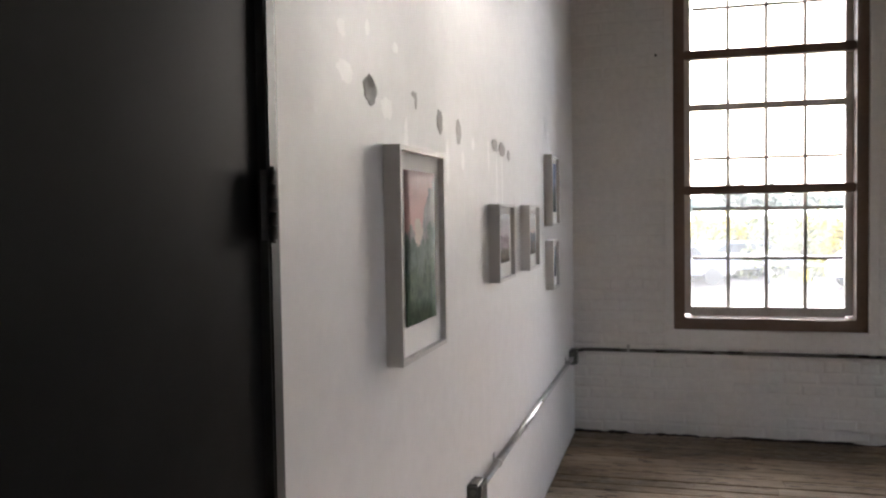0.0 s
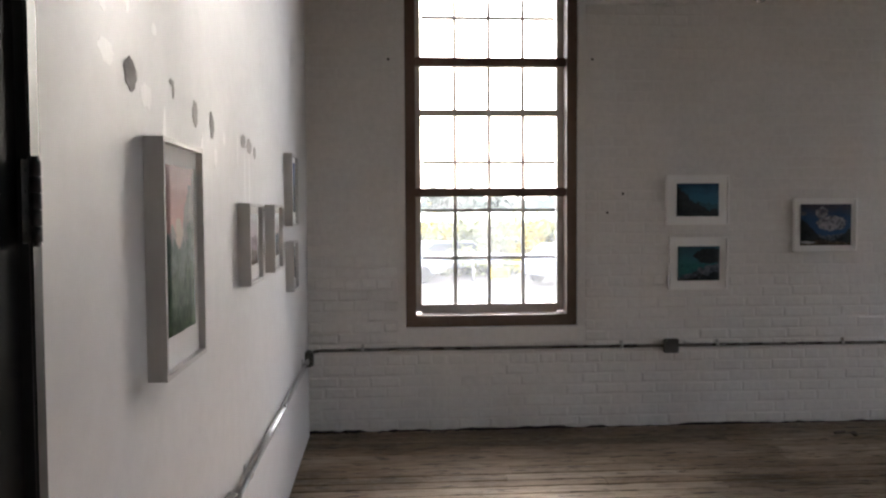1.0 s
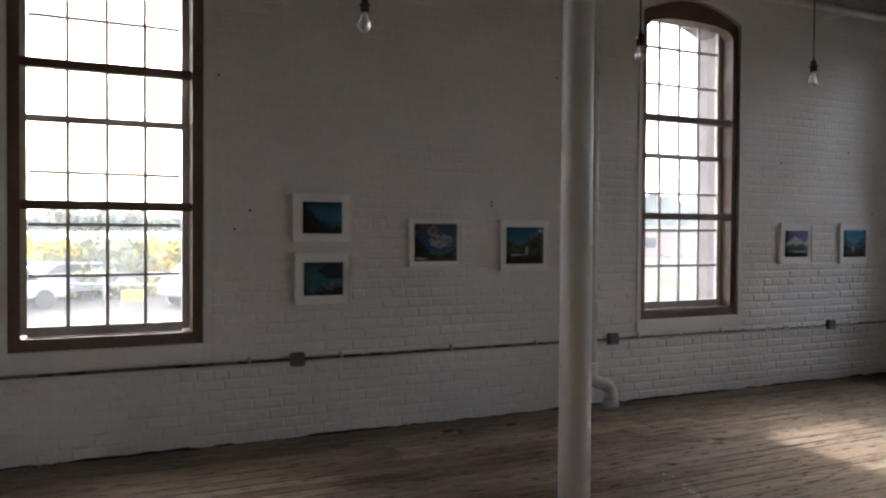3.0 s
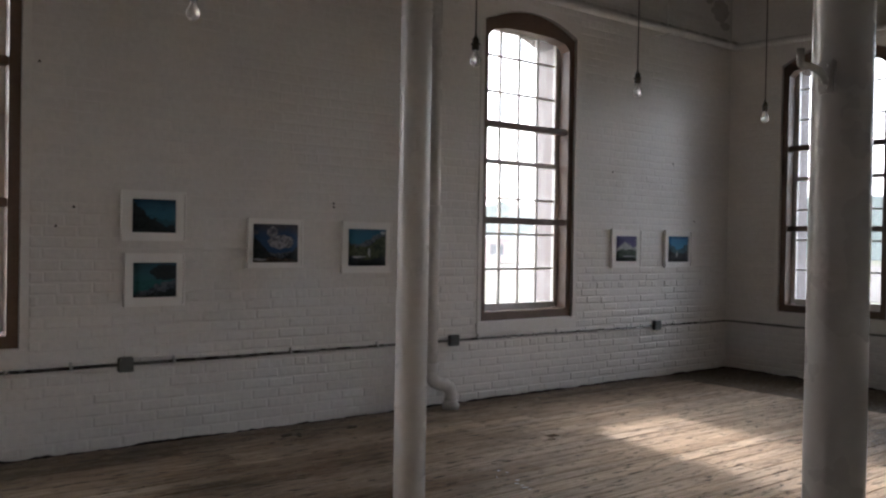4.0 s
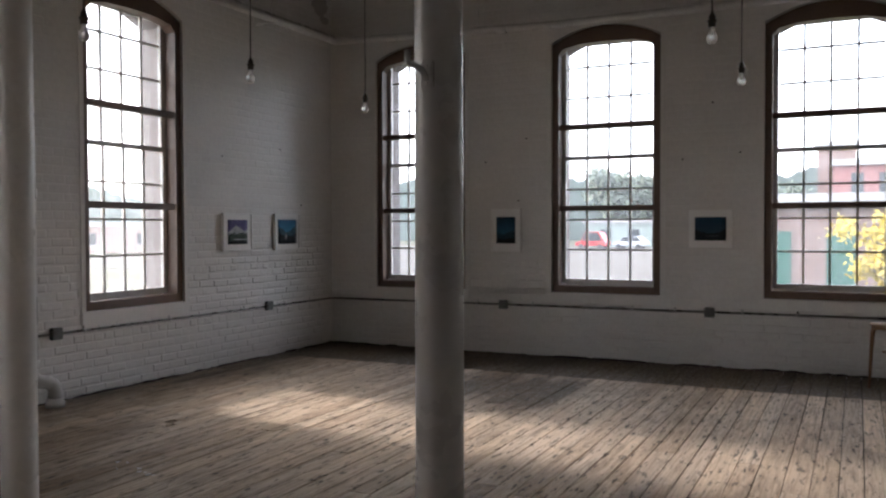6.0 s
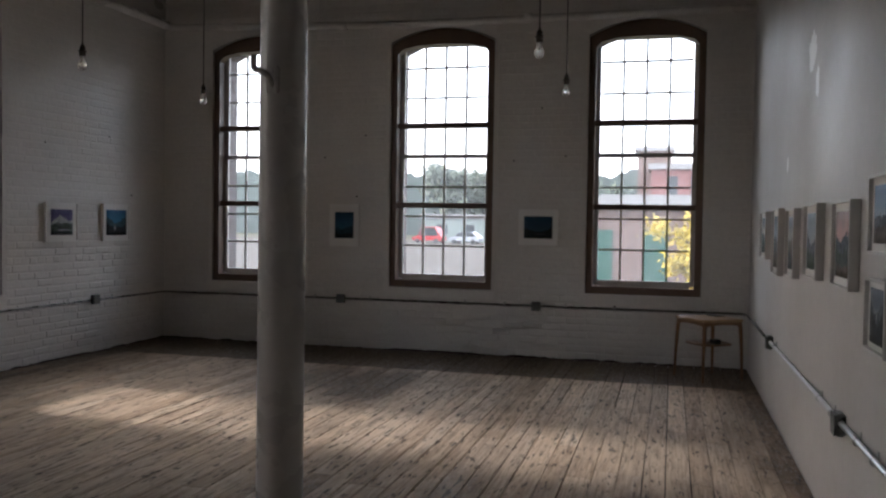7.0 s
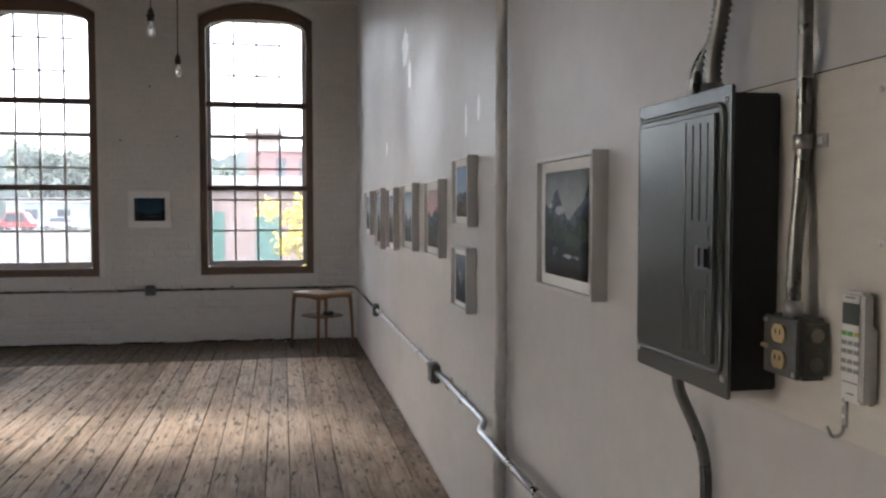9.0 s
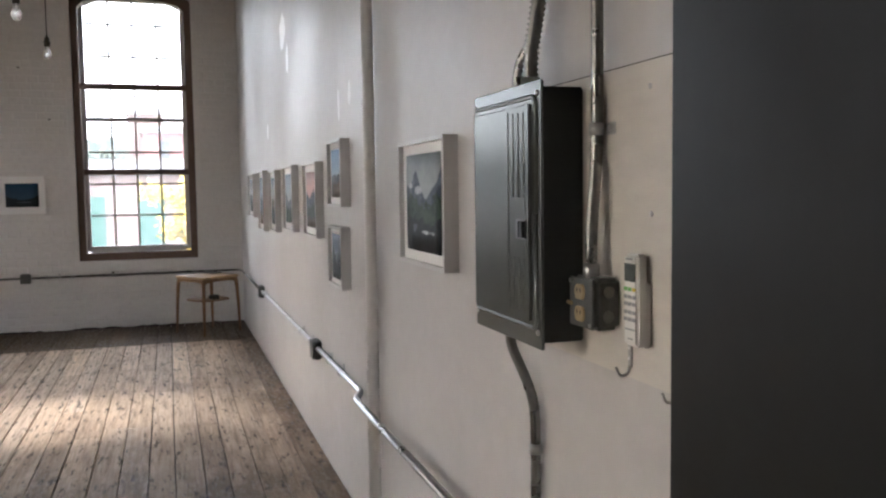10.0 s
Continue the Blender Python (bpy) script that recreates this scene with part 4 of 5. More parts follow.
box(bm, PX0 + 0.038, PX1 - 0.026, 0.0985, 0.104, PZ0 + 0.052, PZ1 - 0.042)
soften(bm, 0.004, 3)
door = part("door", bm, M_PANEL, panel, "hinged panel door with pressed ribs")
for k in range(4):
    x = PX0 + 0.062 + 0.026 * k
    for z0, z1 in ((PZ0 + 0.065, PZ0 + 0.175), (PZ0 + 0.29, PZ1 - 0.055)) if k < 3 else ((PZ0 + 0.06, PZ1 - 0.05),):
        bm = bmesh.new()
        tube(bm, [(x, 0.103, z0), (x, 0.103, z0 + 0.006), (x, 0.103, z1 - 0.006), (x, 0.103, z1)], [0.001, 0.003, 0.003, 0.001], 10)
        part("rib", bm, M_PANEL, door)
bm = bmesh.new()
box(bm, PX0 + 0.05, PX0 + 0.098, 0.104, 0.1065, PZ0 + 0.21, PZ0 + 0.25)
soften(bm, 0.001)
latch = part("latch", bm, M_BLACK, door, "black plastic latch")
bm = bmesh.new()
box(bm, PX0 + 0.055, PX0 + 0.068, 0.1065, 0.112, PZ0 + 0.215, PZ0 + 0.245)
box(bm, PX0 + 0.078, PX0 + 0.09, 0.1065, 0.11, PZ0 + 0.215, PZ0 + 0.245)
part("slide", bm, M_BLACK, latch)
for z0, z1 in ((PZ0 + 0.258, PZ0 + 0.285), (PZ0 + 0.18, PZ0 + 0.204)):
    boxpart("label_plate", M_PANEL, door, (PX0 + 0.055, PX0 + 0.092, 0.104, 0.1052, z0, z1), 0.0005)
for z in (PZ0 + 0.125, PZ0 + 0.365):
    boxpart("hinge_slot", M_BLACK, cover, (PX1 - 0.018, PX1 - 0.012, 0.094, 0.0975, z - 0.01, z + 0.01))
for x in (PX0 + 0.018, PX1 - 0.009):
    for z in (PZ0 + 0.033, PZ1 - 0.025):
        bm = bmesh.new()
        lathe(bm, [(0.006, 0), (0.006, 0.0015), (0.004, 0.0035), (0.001, 0.004)], 12, pose(x, 0.094, z, -90))
        part("screw", bm, M_GALV, cover, "bright cover screw")

# flexible and rigid conduits from the top of the panel
flex = thing("flexible_conduit", pose(0, 0, 0), "ribbed flexible steel conduit rising from the panel", "pipe")
pts = rounded([(0.965, YR + 0.06, PZ1 - 0.01), (0.965, YR + 0.06, 1.70), (0.94, YR + 0.045, 1.85), (0.93, YR + 0.03, TOP)], 0.2, 20)
line = [pts[0]]
left = 0.0055
for a, b in zip(pts, pts[1:]):
    span, at = (b - a).length, left
    while at < span and a.z + (b.z - a.z) * at / span < 2.3:
        line.append(a + (b - a) * (at / span))
        at += 0.0055
    left = at - span
line.append(pts[-1])
tubepart("tube", M_EMT, flex, line, [0.0178 if k % 2 else 0.0128 for k in range(len(line))], 12)
tubepart("connector", M_GALV, flex, [(0.965, YR + 0.06, PZ1 - 0.012), (0.965, YR + 0.06, PZ1 + 0.022)], 0.02, 14)
pipe_run("conduit", [(1.03, YR + 0.06, PZ1 - 0.012), (1.03, YR + 0.06, 1.69), (0.995, YR + 0.03, 1.76), (0.995, YR + 0.02, TOP)], 0.0125, M_EMT, "galvanised conduit rising from the panel", 0.06, 14)
pipe_run("conduit", [(1.085, YR + 0.06, PZ0 + 0.014), (1.085, YR + 0.06, 1.09), (1.04, YR + 0.02, 0.97), (1.04, YR + 0.02, 0.002)], 0.0115, M_EMT, "galvanised conduit running down from the panel to the floor", 0.06, 14, [((1.04, YR + 0.02, 0.86), "z")], M_GALV, "R")
pipe_run("conduit", [(0.726, YR + 0.048, 1.27), (0.728, YR + 0.048, 1.35), (0.737, YR + 0.03, 1.50), (0.74, YR + 0.03, TOP)], 0.0115, M_EMT, "galvanised conduit rising from an outlet box", 0.06, 14, [((0.739, YR + 0.03, 1.54), "z")], M_GALV, "R")
strap = thing("pipe_strap", pose(0.739, YR + 0.014, 1.54), "bright steel one-hole strap holding the conduit", "pipe strap")
bm = bmesh.new()
box(bm, -0.042, -0.012, 0, 0.003, -0.011, 0.011)
soften(bm, 0.001)
tab = part("tab", bm, M_GALV, strap)
tubepart("screw", M_NICKEL, tab, [(-0.028, 0.0025, 0), (-0.028, 0.0065, 0)], 0.006, 12, "bright screw")
ob = outlet_box(pose(0.726, YR + 0.014, 1.227, 0, 0, 180), "square steel box with ivory outlets and a toggle switch", 0.094, 0.05)
tubepart("connector", M_GALV, ob, [(0, -0.034, 0.043), (0, -0.034, 0.07)], 0.0155, 14, "steel conduit connector")
bm = bmesh.new()
tube(bm, [(-0.034, -0.056, -0.005), (-0.034, -0.066, -0.001)], [0.004, 0.003], 10)
part("switch", bm, M_IVORY, ob, "ivory toggle switch")

remote = thing("remote_control", pose(0.598, YR + 0.014, 1.245, 0, 0, 180), "white remote control with display and coloured keys in a wall holder", "remote control")
bm = bmesh.new()
box(bm, -0.022, 0.022, -0.030, -0.008, -0.078, 0.078)
soften(bm, 0.005, 3)
body = part("body", bm, M_REMOTE, remote)
bm = bmesh.new()
box(bm, -0.021, 0.021, -0.016, 0, -0.08, 0.03)
soften(bm, 0.004)
part("holder", bm, M_REMOTE, remote, "white plastic wall holder")
boxpart("display", M_SCREEN, body, (-0.017, 0.017, -0.0308, -0.0295, 0.032, 0.062), 0, "grey display")
for r, (z, mats) in enumerate(((0.019, (M_GREENKEY, M_GREENKEY, M_YELLOWKEY)), (0.006, (M_GREYKEY,) * 3), (-0.006, (M_GREYKEY,) * 3), (-0.02, (M_GREYKEY,) * 3), (-0.032, (M_GREYKEY,) * 3))):
    for c, mk in enumerate(mats):
        boxpart("key", mk, body, (-0.018 + 0.013 * c, -0.0085 + 0.013 * c, -0.0312, -0.0295, z - 0.003, z + 0.003))
boxpart("mark", M_GREYKEY, body, (-0.012, 0.008, -0.0306, -0.0295, 0.068, 0.071))
boxpart("mark", M_GREYKEY, body, (-0.016, 0.016, -0.0306, -0.0295, -0.050, -0.048))
boxpart("mark", M_GREYKEY, body, (-0.006, 0.01, -0.0306, -0.0295, -0.066, -0.064))


def coat_hook(x, z):
    h = thing("wall_hook", pose(x, YR + 0.014, z, 0, 0, 180), "small steel hook screwed to the board", "hook", "hooks on the board")
    bm = bmesh.new()
    box(bm, -0.006, 0.006, -0.003, 0, -0.018, 0.024)
    soften(bm, 0.001)
    plate = part("plate", bm, M_GALV, h)
    for dz in (0.016, -0.002):
        tubepart("screw", M_NICKEL, plate, [(0, -0.0025, dz), (0, -0.0045, dz)], 0.003, 10)
    tubepart("prong", M_GALV, h, rounded([(0, -0.003, -0.015), (0, -0.006, -0.03), (0, -0.022, -0.033), (0, -0.03, -0.016)], 0.015), 0.0026, 10)


coat_hook(0.645, 1.138)
coat_hook(0.50, 1.125)
for x, z in ((0.58, 1.39), (0.585, 1.60)):
    bm = bmesh.new()
    lathe(bm, [(0.005, 0), (0.005, 0.001), (0.002, 0.003)], 12, pose(x, YR + 0.014, z, -90))
    part("screw", bm, M_NICKEL, backboard, "bright screw").matrix_parent_inverse = pose(0, -YR, 0)

# ---- side table with things on it ----
TURN = 35.0
table = thing("side_table", pose(8.28, -0.385, 0, 0, 0, TURN), "honey-coloured wooden side table with a lower shelf and tapered legs", "table")
bm = bmesh.new()
n = 0.226
prism(bm, [(-n, -n), (n, -n), (n, n), (-n, n)], 0.565, 0.59)
for v in bm.verts:
    v.co = Vector((v.co.x, v.co.z, v.co.y))
soften(bm, 0.008, 3)
part("tabletop", bm, M_OAKTOP, table, "pale wooden top")
for sx in (-1, 1):
    for sy in (-1, 1):
        bm = bmesh.new()
        tube(bm, [(sx * 0.222, sy * 0.222, 0.003), (sx * 0.214, sy * 0.214, 0.3), (sx * 0.205, sy * 0.205, 0.5), (sx * 0.195, sy * 0.195, 0.565)], [0.011, 0.016, 0.019, 0.024], 12)
        part("leg", bm, M_OAK, table)
for a in range(4):
    m = pose(0, 0, 0, 0, 0, 90 * a)
    bm = bmesh.new()
    pts = [(x / 8 * 0.196, 0.515 + 0.022 * (1 - (abs(x) / 8) ** 4)) for x in range(-8, 9)]
    prism(bm, [(-0.196, 0.566), *pts, (0.196, 0.566)], -0.212, -0.194)
    bmesh.ops.transform(bm, matrix=m, verts=bm.verts)
    part("apron", bm, M_OAK, table)
bm = bmesh.new()
ring = []
for k in range(32):
    a = k * math.tau / 32
    c, s = math.cos(a), math.sin(a)
    q = (abs(c) ** 4 + abs(s) ** 4) ** -0.25
    ring.append((0.19 * q * c * (1 - 0.05 * abs(math.sin(2 * a))), 0.19 * q * s * (1 - 0.05 * abs(math.sin(2 * a)))))
prism(bm, ring, 0.335, 0.35)
for v in bm.verts:
    v.co = Vector((v.co.x, v.co.z, v.co.y))
soften(bm, 0.003)
part("shelf", bm, M_OAK, table)
T = pose(8.28, -0.385, 0, 0, 0, TURN)
tagged(boxpart("booklet", M_BLACK, None, (0.03, 0.17, -0.21, -0.09, 0.5905, 0.597), 0.001, m=T), "dark booklet lying on the table top", "booklet")
tagged(boxpart("small_case", M_BLACK, None, (-0.16, -0.08, -0.02, 0.05, 0.3505, 0.395), 0.004, m=T), "small black case on the table's shelf", "case")
bm = bmesh.new()
lathe(bm, [(0.03, 0.3505), (0.055, 0.36), (0.065, 0.385), (0.062, 0.385), (0.05, 0.362), (0.01, 0.356)], 24, T @ pose(0.06, 0.02, 0))
tagged(part("small_bowl", bm, M_REMOTE), "small white bowl on the table's shelf", "bowl")

# ---- marks on the partition ----
def patch(parent, x, z, w, h, material, seed, name="bare_patch", y=-0.0015):
    rnd = random.Random(seed)
    bm = bmesh.new()
    pts = []
    for k in range(22):
        a = k * math.tau / 22
        r = 0.75 + 0.35 * rnd.random()
        pts.append((x + w / 2 * r * math.cos(a), z + h / 2 * r * math.sin(a)))
    prism(bm, pts, y, 0.001)
    return part(name, bm, material, parent)


for k, (x, z, w, h) in enumerate(((2.01, 1.82, 0.09, 0.07), (2.35, 1.853, 0.035, 0.016), (2.372, 1.838, 0.018, 0.045), (2.615, 1.805, 0.065, 0.075), (2.845, 1.795, 0.075, 0.08), (3.42, 1.79, 0.10, 0.05), (3.56, 1.785, 0.12, 0.06), (3.70, 1.77, 0.06, 0.05))):
    patch(wall_west, x, z, w, h, M_BARE, k)
for k, (x, z, w, h) in enumerate(((1.86, 1.84, 0.10, 0.05), (2.13, 1.79, 0.10, 0.06), (1.84, 1.93, 0.05, 0.04), (2.0, 1.96, 0.03, 0.04), (2.2, 1.95, 0.05, 0.03), (2.9, 1.70, 0.05, 0.07), (3.45, 1.66, 0.03, 0.2), (3.56, 1.64, 0.035, 0.22), (3.05, 1.77, 0.05, 0.05), (2.28, 1.72, 0.04, 0.14), (2.7, 1.68, 0.05, 0.16), (3.3, 1.74, 0.03, 0.14))):
    patch(wall_west, x, z, w, h, M_SPACKLE, 30 + k, "filler_patch", -0.0003)
for k, (x, z, w, h) in enumerate(((-3.3, 1.83, 0.05, 0.16), (-3.05, 1.86, 0.06, 0.12), (-5.2, 2.5, 0.3, 0.25), (-5.0, 2.3, 0.12, 0.2), (-6.2, 1.9, 0.1, 0.12))):
    patch(wall_south, x, z, w, h, M_SPACKLE, 60 + k, "filler_patch", -0.0003)
for k, (x, z) in enumerate(((3.57, 1.74), (3.57, 1.71), (-0.03, 2.56), (1.38, 2.57), (1.49, 1.51), (1.6, 1.64), (6.9, 2.2), (7.9, 2.35), (8.3, 1.72), (4.2, 2.8))):
    patch(wall_north, x, z, 0.018, 0.018, M_NEARBLACK, 80 + k, "nail_hole", -0.004)
for k, (x, z, w, h) in enumerate(((8.72, 4.2, 0.34, 0.3), (8.5, 4.32, 0.2, 0.16), (8.82, 4.03, 0.2, 0.1))):
    patch(wall_north, x, z, w, h, M_BARE, 110 + k, "dark_brick_patch", -0.003)
for k, (y, z) in enumerate(((1.67, 2.15), (1.37, 2.72), (3.9, 2.2), (3.5, 1.75), (1.1, 2.2), (3.4, 2.45))):
    patch(wall_east, -y, z, 0.025, 0.016, M_NEARBLACK, 90 + k, "nail_hole", -0.004)


# ---- outside ----
M_GROUND = surface("dry_grass_and_gravel", (0.07, 0.068, 0.045), 0.9, fine=0.6, large=0.05, vary=0.3, stain=0.5, bump=0.2)
M_ASPHALT = surface("pale_asphalt", (0.075, 0.066, 0.058), 0.85, fine=3, large=0.1, vary=0.15, stain=0.2)
M_HAZYWOOD = surface("hazy_woods", (0.13, 0.15, 0.135), 0.9, fine=0.5, large=0.06, vary=0.2, stain=0.25, bump=0.0)
for m_ in (M_GROUND, M_ASPHALT, M_HAZYWOOD):
    m_.node_tree.nodes["Principled BSDF"].inputs["Specular IOR Level"].default_value = 0.05
M_LEAFGREEN = surface("green_leaves", (0.095, 0.115, 0.08), 0.8, fine=3, large=0.5, vary=0.2, stain=0.1, per_piece=0.2)
M_LEAFGOLD = surface("yellow_leaves", (0.42, 0.31, 0.02), 0.6, fine=3, large=0.5, vary=0.2, stain=0.1, per_piece=0.35)
M_LEAFOLIVE = surface("olive_leaves", (0.15, 0.16, 0.05), 0.6, fine=3, large=0.5, vary=0.3, stain=0.2, per_piece=0.4)
M_BARK = surface("bark", (0.10, 0.08, 0.06), 0.9, fine=8, large=1)
M_SHUTTER = surface("green_shutter_paint", (0.02, 0.08, 0.055), 0.5)
M_ROOF = surface("pale_roof", (0.30, 0.285, 0.28), 0.7, fine=2, large=0.3)
M_ROOFGREEN = surface("green_roof_sheet", (0.07, 0.17, 0.125), 0.5, fine=2, large=0.3)
M_CARRED = surface("red_car_paint", (0.45, 0.03, 0.03), 0.25, 0.1, bump=0)
M_CARWHITE = surface("white_car_paint", (0.36, 0.37, 0.40), 0.25, bump=0)
M_CARBLUE = surface("blue_car_paint", (0.06, 0.14, 0.35), 0.25, bump=0)
M_CARYELLOW = surface("yellow_paint", (0.65, 0.5, 0.03), 0.35, bump=0)
M_CARGLASS = surface("dark_car_glass", (0.03, 0.035, 0.04), 0.08, bump=0)
M_TYRE = surface("tyre_rubber", (0.02, 0.02, 0.02), 0.8)

bm = bmesh.new()
box(bm, -900, 900, -900, 900, GROUND - 1, GROUND)
tagged(part("ground", bm, M_GROUND), "dry grass and gravel ground reaching the horizon", "ground", kind="structure")
bm = bmesh.new()
box(bm, 42, 125, 4, 70, GROUND - 0.5, GROUND + 0.02)
box(bm, -12, 14, 17, 40, GROUND - 0.5, GROUND + 0.024)
tagged(part("pavement", bm, M_ASPHALT), "pale asphalt car park", "pavement", kind="structure")


def tree(name, x, y, h, crown, leaves, label, seed, n=900, leaf=0.16, low=0.25):
    rnd = random.Random(seed)
    t = thing(name, pose(x, y, GROUND), label, "tree", "trees outside")
    bm = bmesh.new()
    tube(bm, [(0, 0, -0.1), (0.03 * h, 0, h * 0.35), (0, 0.03 * h, h * 0.75)], [0.035 * h, 0.022 * h, 0.006 * h], 8)
    for k in range(7):
        a, z0 = k * 2.4, h * (0.2 + 0.07 * k)
        tube(bm, [(0, 0, z0), (crown * 0.4 * math.cos(a), crown * 0.4 * math.sin(a), z0 + 0.12 * h), (crown * 0.8 * math.cos(a), crown * 0.8 * math.sin(a), z0 + 0.2 * h)], [0.012 * h, 0.008 * h, 0.003 * h], 6)
    part("trunk", bm, M_BARK, t)
    verts, faces = [], []
    clumps = [(rnd.gauss(0, crown * 0.45), rnd.gauss(0, crown * 0.45), h * (low + (1 - low) * rnd.random() ** 0.8)) for _ in range(26)]
    for _ in range(n):
        cx, cy, cz = rnd.choice(clumps)
        p = Vector((cx + rnd.gauss(0, crown * 0.17), cy + rnd.gauss(0, crown * 0.17), max(0.05, cz + rnd.gauss(0, crown * 0.16))))
        u = Vector((rnd.gauss(0, 1), rnd.gauss(0, 1), rnd.gauss(0, 1))).normalized()
        v = u.orthogonal().normalized()
        s = leaf * (0.6 + 0.8 * rnd.random())
        i = len(verts)
        verts += [p - s * u, p + 0.5 * s * v, p + s * u, p - 0.5 * s * v]
        faces.append((i, i + 1, i + 2, i + 3))
    me = bpy.data.meshes.new("crown")
    me.from_pydata(verts, [], faces)
    me.materials.append(leaves)
    c = new("crown", me)
    c.parent = t
    return t


tree("maple_tree", 26.5, -1.05, 2.9, 1.1, M_LEAFGOLD, "small tree with bright yellow autumn leaves", 1, 5200, 0.085, 0.03)
base = tree("tree", 168, 40, 12.5, 6.0, M_LEAFGREEN, "distant green tree at the edge of the car park", 2, 3600, 0.75, 0.03)
rnd = random.Random(5)
for k in range(3):
    copy_thing(base, pose(165 + rnd.uniform(0, 25), 12 + 34.0 * k * 0.9 + rnd.uniform(-2, 2), GROUND - rnd.uniform(0, 3), 0, 0, rnd.uniform(0, 360)))
for k in range(6):
    copy_thing(base, pose(-30 + 22 * k + rnd.uniform(-2, 2), 125 + rnd.uniform(0, 15), GROUND - rnd.uniform(6, 8.5), 0, 0, rnd.uniform(0, 360)))
base = tree("bush", 3.4, 36, 2.1, 1.7, M_LEAFOLIVE, "olive and yellow autumn bush beside the car park", 3, 1500, 0.17, 0.0)
base2 = tree("bush", 6.0, 37, 2.2, 1.5, M_LEAFGOLD, "yellow autumn bush beside the car park", 4, 1500, 0.15, 0.0)
for k, x in enumerate((1.4, 7.8, 9.5, 11.5)):
    copy_thing(base if k % 2 else base2, pose(x, 36 + k % 3, GROUND, 0, 0, 70 * k))
for k, (x, y) in enumerate(((60, 44), (62, 50), (58, 37), (66, 62), (50, 33))):
    copy_thing(base, pose(x, y, GROUND, 0, 0, 50 * k))


def building(name, m, w, d, h, wall_mat, roof_mat, label, openings, open_mat, roof_h=0.4, roof="flat"):
    """A building whose front stands at y = 0 of its own frame."""
    b = thing(name, m, label, "building")
    boxpart("wall", wall_mat, b, (-w / 2, w / 2, 0, d, -0.5, h))
    bm = bmesh.new()
    if roof == "flat":
        box(bm, -w / 2 - 0.3, w / 2 + 0.3, -0.3, d + 0.3, h, h + roof_h)
    else:
        prism(bm, [(-w / 2 - 0.4, h), (w / 2 + 0.4, h), (w / 2 + 0.4, h + 0.12), (-w / 2 - 0.4, h + 0.12)], -0.5, d + 0.5)
        for s in (0, 1):
            vs = [bm.verts.new(p) for p in ((-w / 2 - 0.4, -0.5 if not s else d + 0.5, h + 0.12), (w / 2 + 0.4, -0.5 if not s else d + 0.5, h + 0.12), (w / 2 + 0.4, d / 2, h + roof_h), (-w / 2 - 0.4, d / 2, h + roof_h))]
            bm.faces.new(vs)
    part("roof", bm, roof_mat, b)
    for x, z, ww, hh in openings:
        win_ = boxpart("window", open_mat, b, (x - ww / 2, x + ww / 2, -0.06, 0.05, z - hh / 2, z + hh / 2), 0.01)
        boxpart("sill", M_ROOF, win_, (x - ww / 2 - 0.06, x + ww / 2 + 0.06, -0.12, 0.0, z - hh / 2 - 0.12, z - hh / 2))
    return b


M_FARBRICK = surface("distant_brick", (0.19, 0.13, 0.11), 0.85, fine=2.5, large=0.4, vary=0.2, stain=0.25)
M_PALEWALL = surface("pale_siding", (0.20, 0.23, 0.21), 0.7, fine=1, large=0.2)
B = lambda x, y: pose(x, y, GROUND, 0, 0, -90)
# local x runs towards -y
building("brick_building", B(34, -4), 20, 14, 3.35, M_FARBRICK, M_ROOF, "low brick building with green shutters and a pale flat roof", [(-6.65, 1.5, 0.85, 2.0), (-4.55, 1.5, 0.95, 2.0), (-2.2, 1.5, 0.95, 2.0), (0.2, 1.5, 0.95, 2.0)], M_SHUTTER, 0.55)
building("brick_mill", B(75, -4), 11.5, 14, 7.6, surface("red_mill_brick", (0.25, 0.115, 0.105), 0.85, fine=2.5, large=0.4), M_ROOF, "distant red brick mill", [(-4 + 2.0 * k, 6.2, 0.9, 1.6) for k in range(5)], M_CARGLASS, 0.5)
building("tower", B(80, 1.6), 3.0, 3, 9.6, M_FARBRICK, M_ROOF, "distant square brick tower", [], M_CARGLASS, 0.4)
building("shed", B(118, 22), 26, 10, 3.4, M_PALEWALL, M_ROOF, "long pale grey shed beyond the car park", [(-10 + 4 * k, 1.8, 1.6, 1.4) for k in range(6)], M_CARGLASS, 0.6)
building("shed", pose(8, 62, GROUND), 46, 10, 1.8, M_PALEWALL, M_ROOFGREEN, "low shed with a green sheet roof", [(-13.5 + 5.2 * k, 1.05, 1.5, 1.0) for k in range(7)], M_CARWHITE, 0.75, "gable")
building("warehouse", pose(75, 72, GROUND, 0, 0, -35), 44, 10, 3.0, surface("pinkish_wall", (0.26, 0.18, 0.16), 0.8), M_ROOF, "pinkish low warehouse in the distance", [(-15 + 6 * k, 1.6, 1.6, 1.3) for k in range(6)], M_CARGLASS, 0.5)


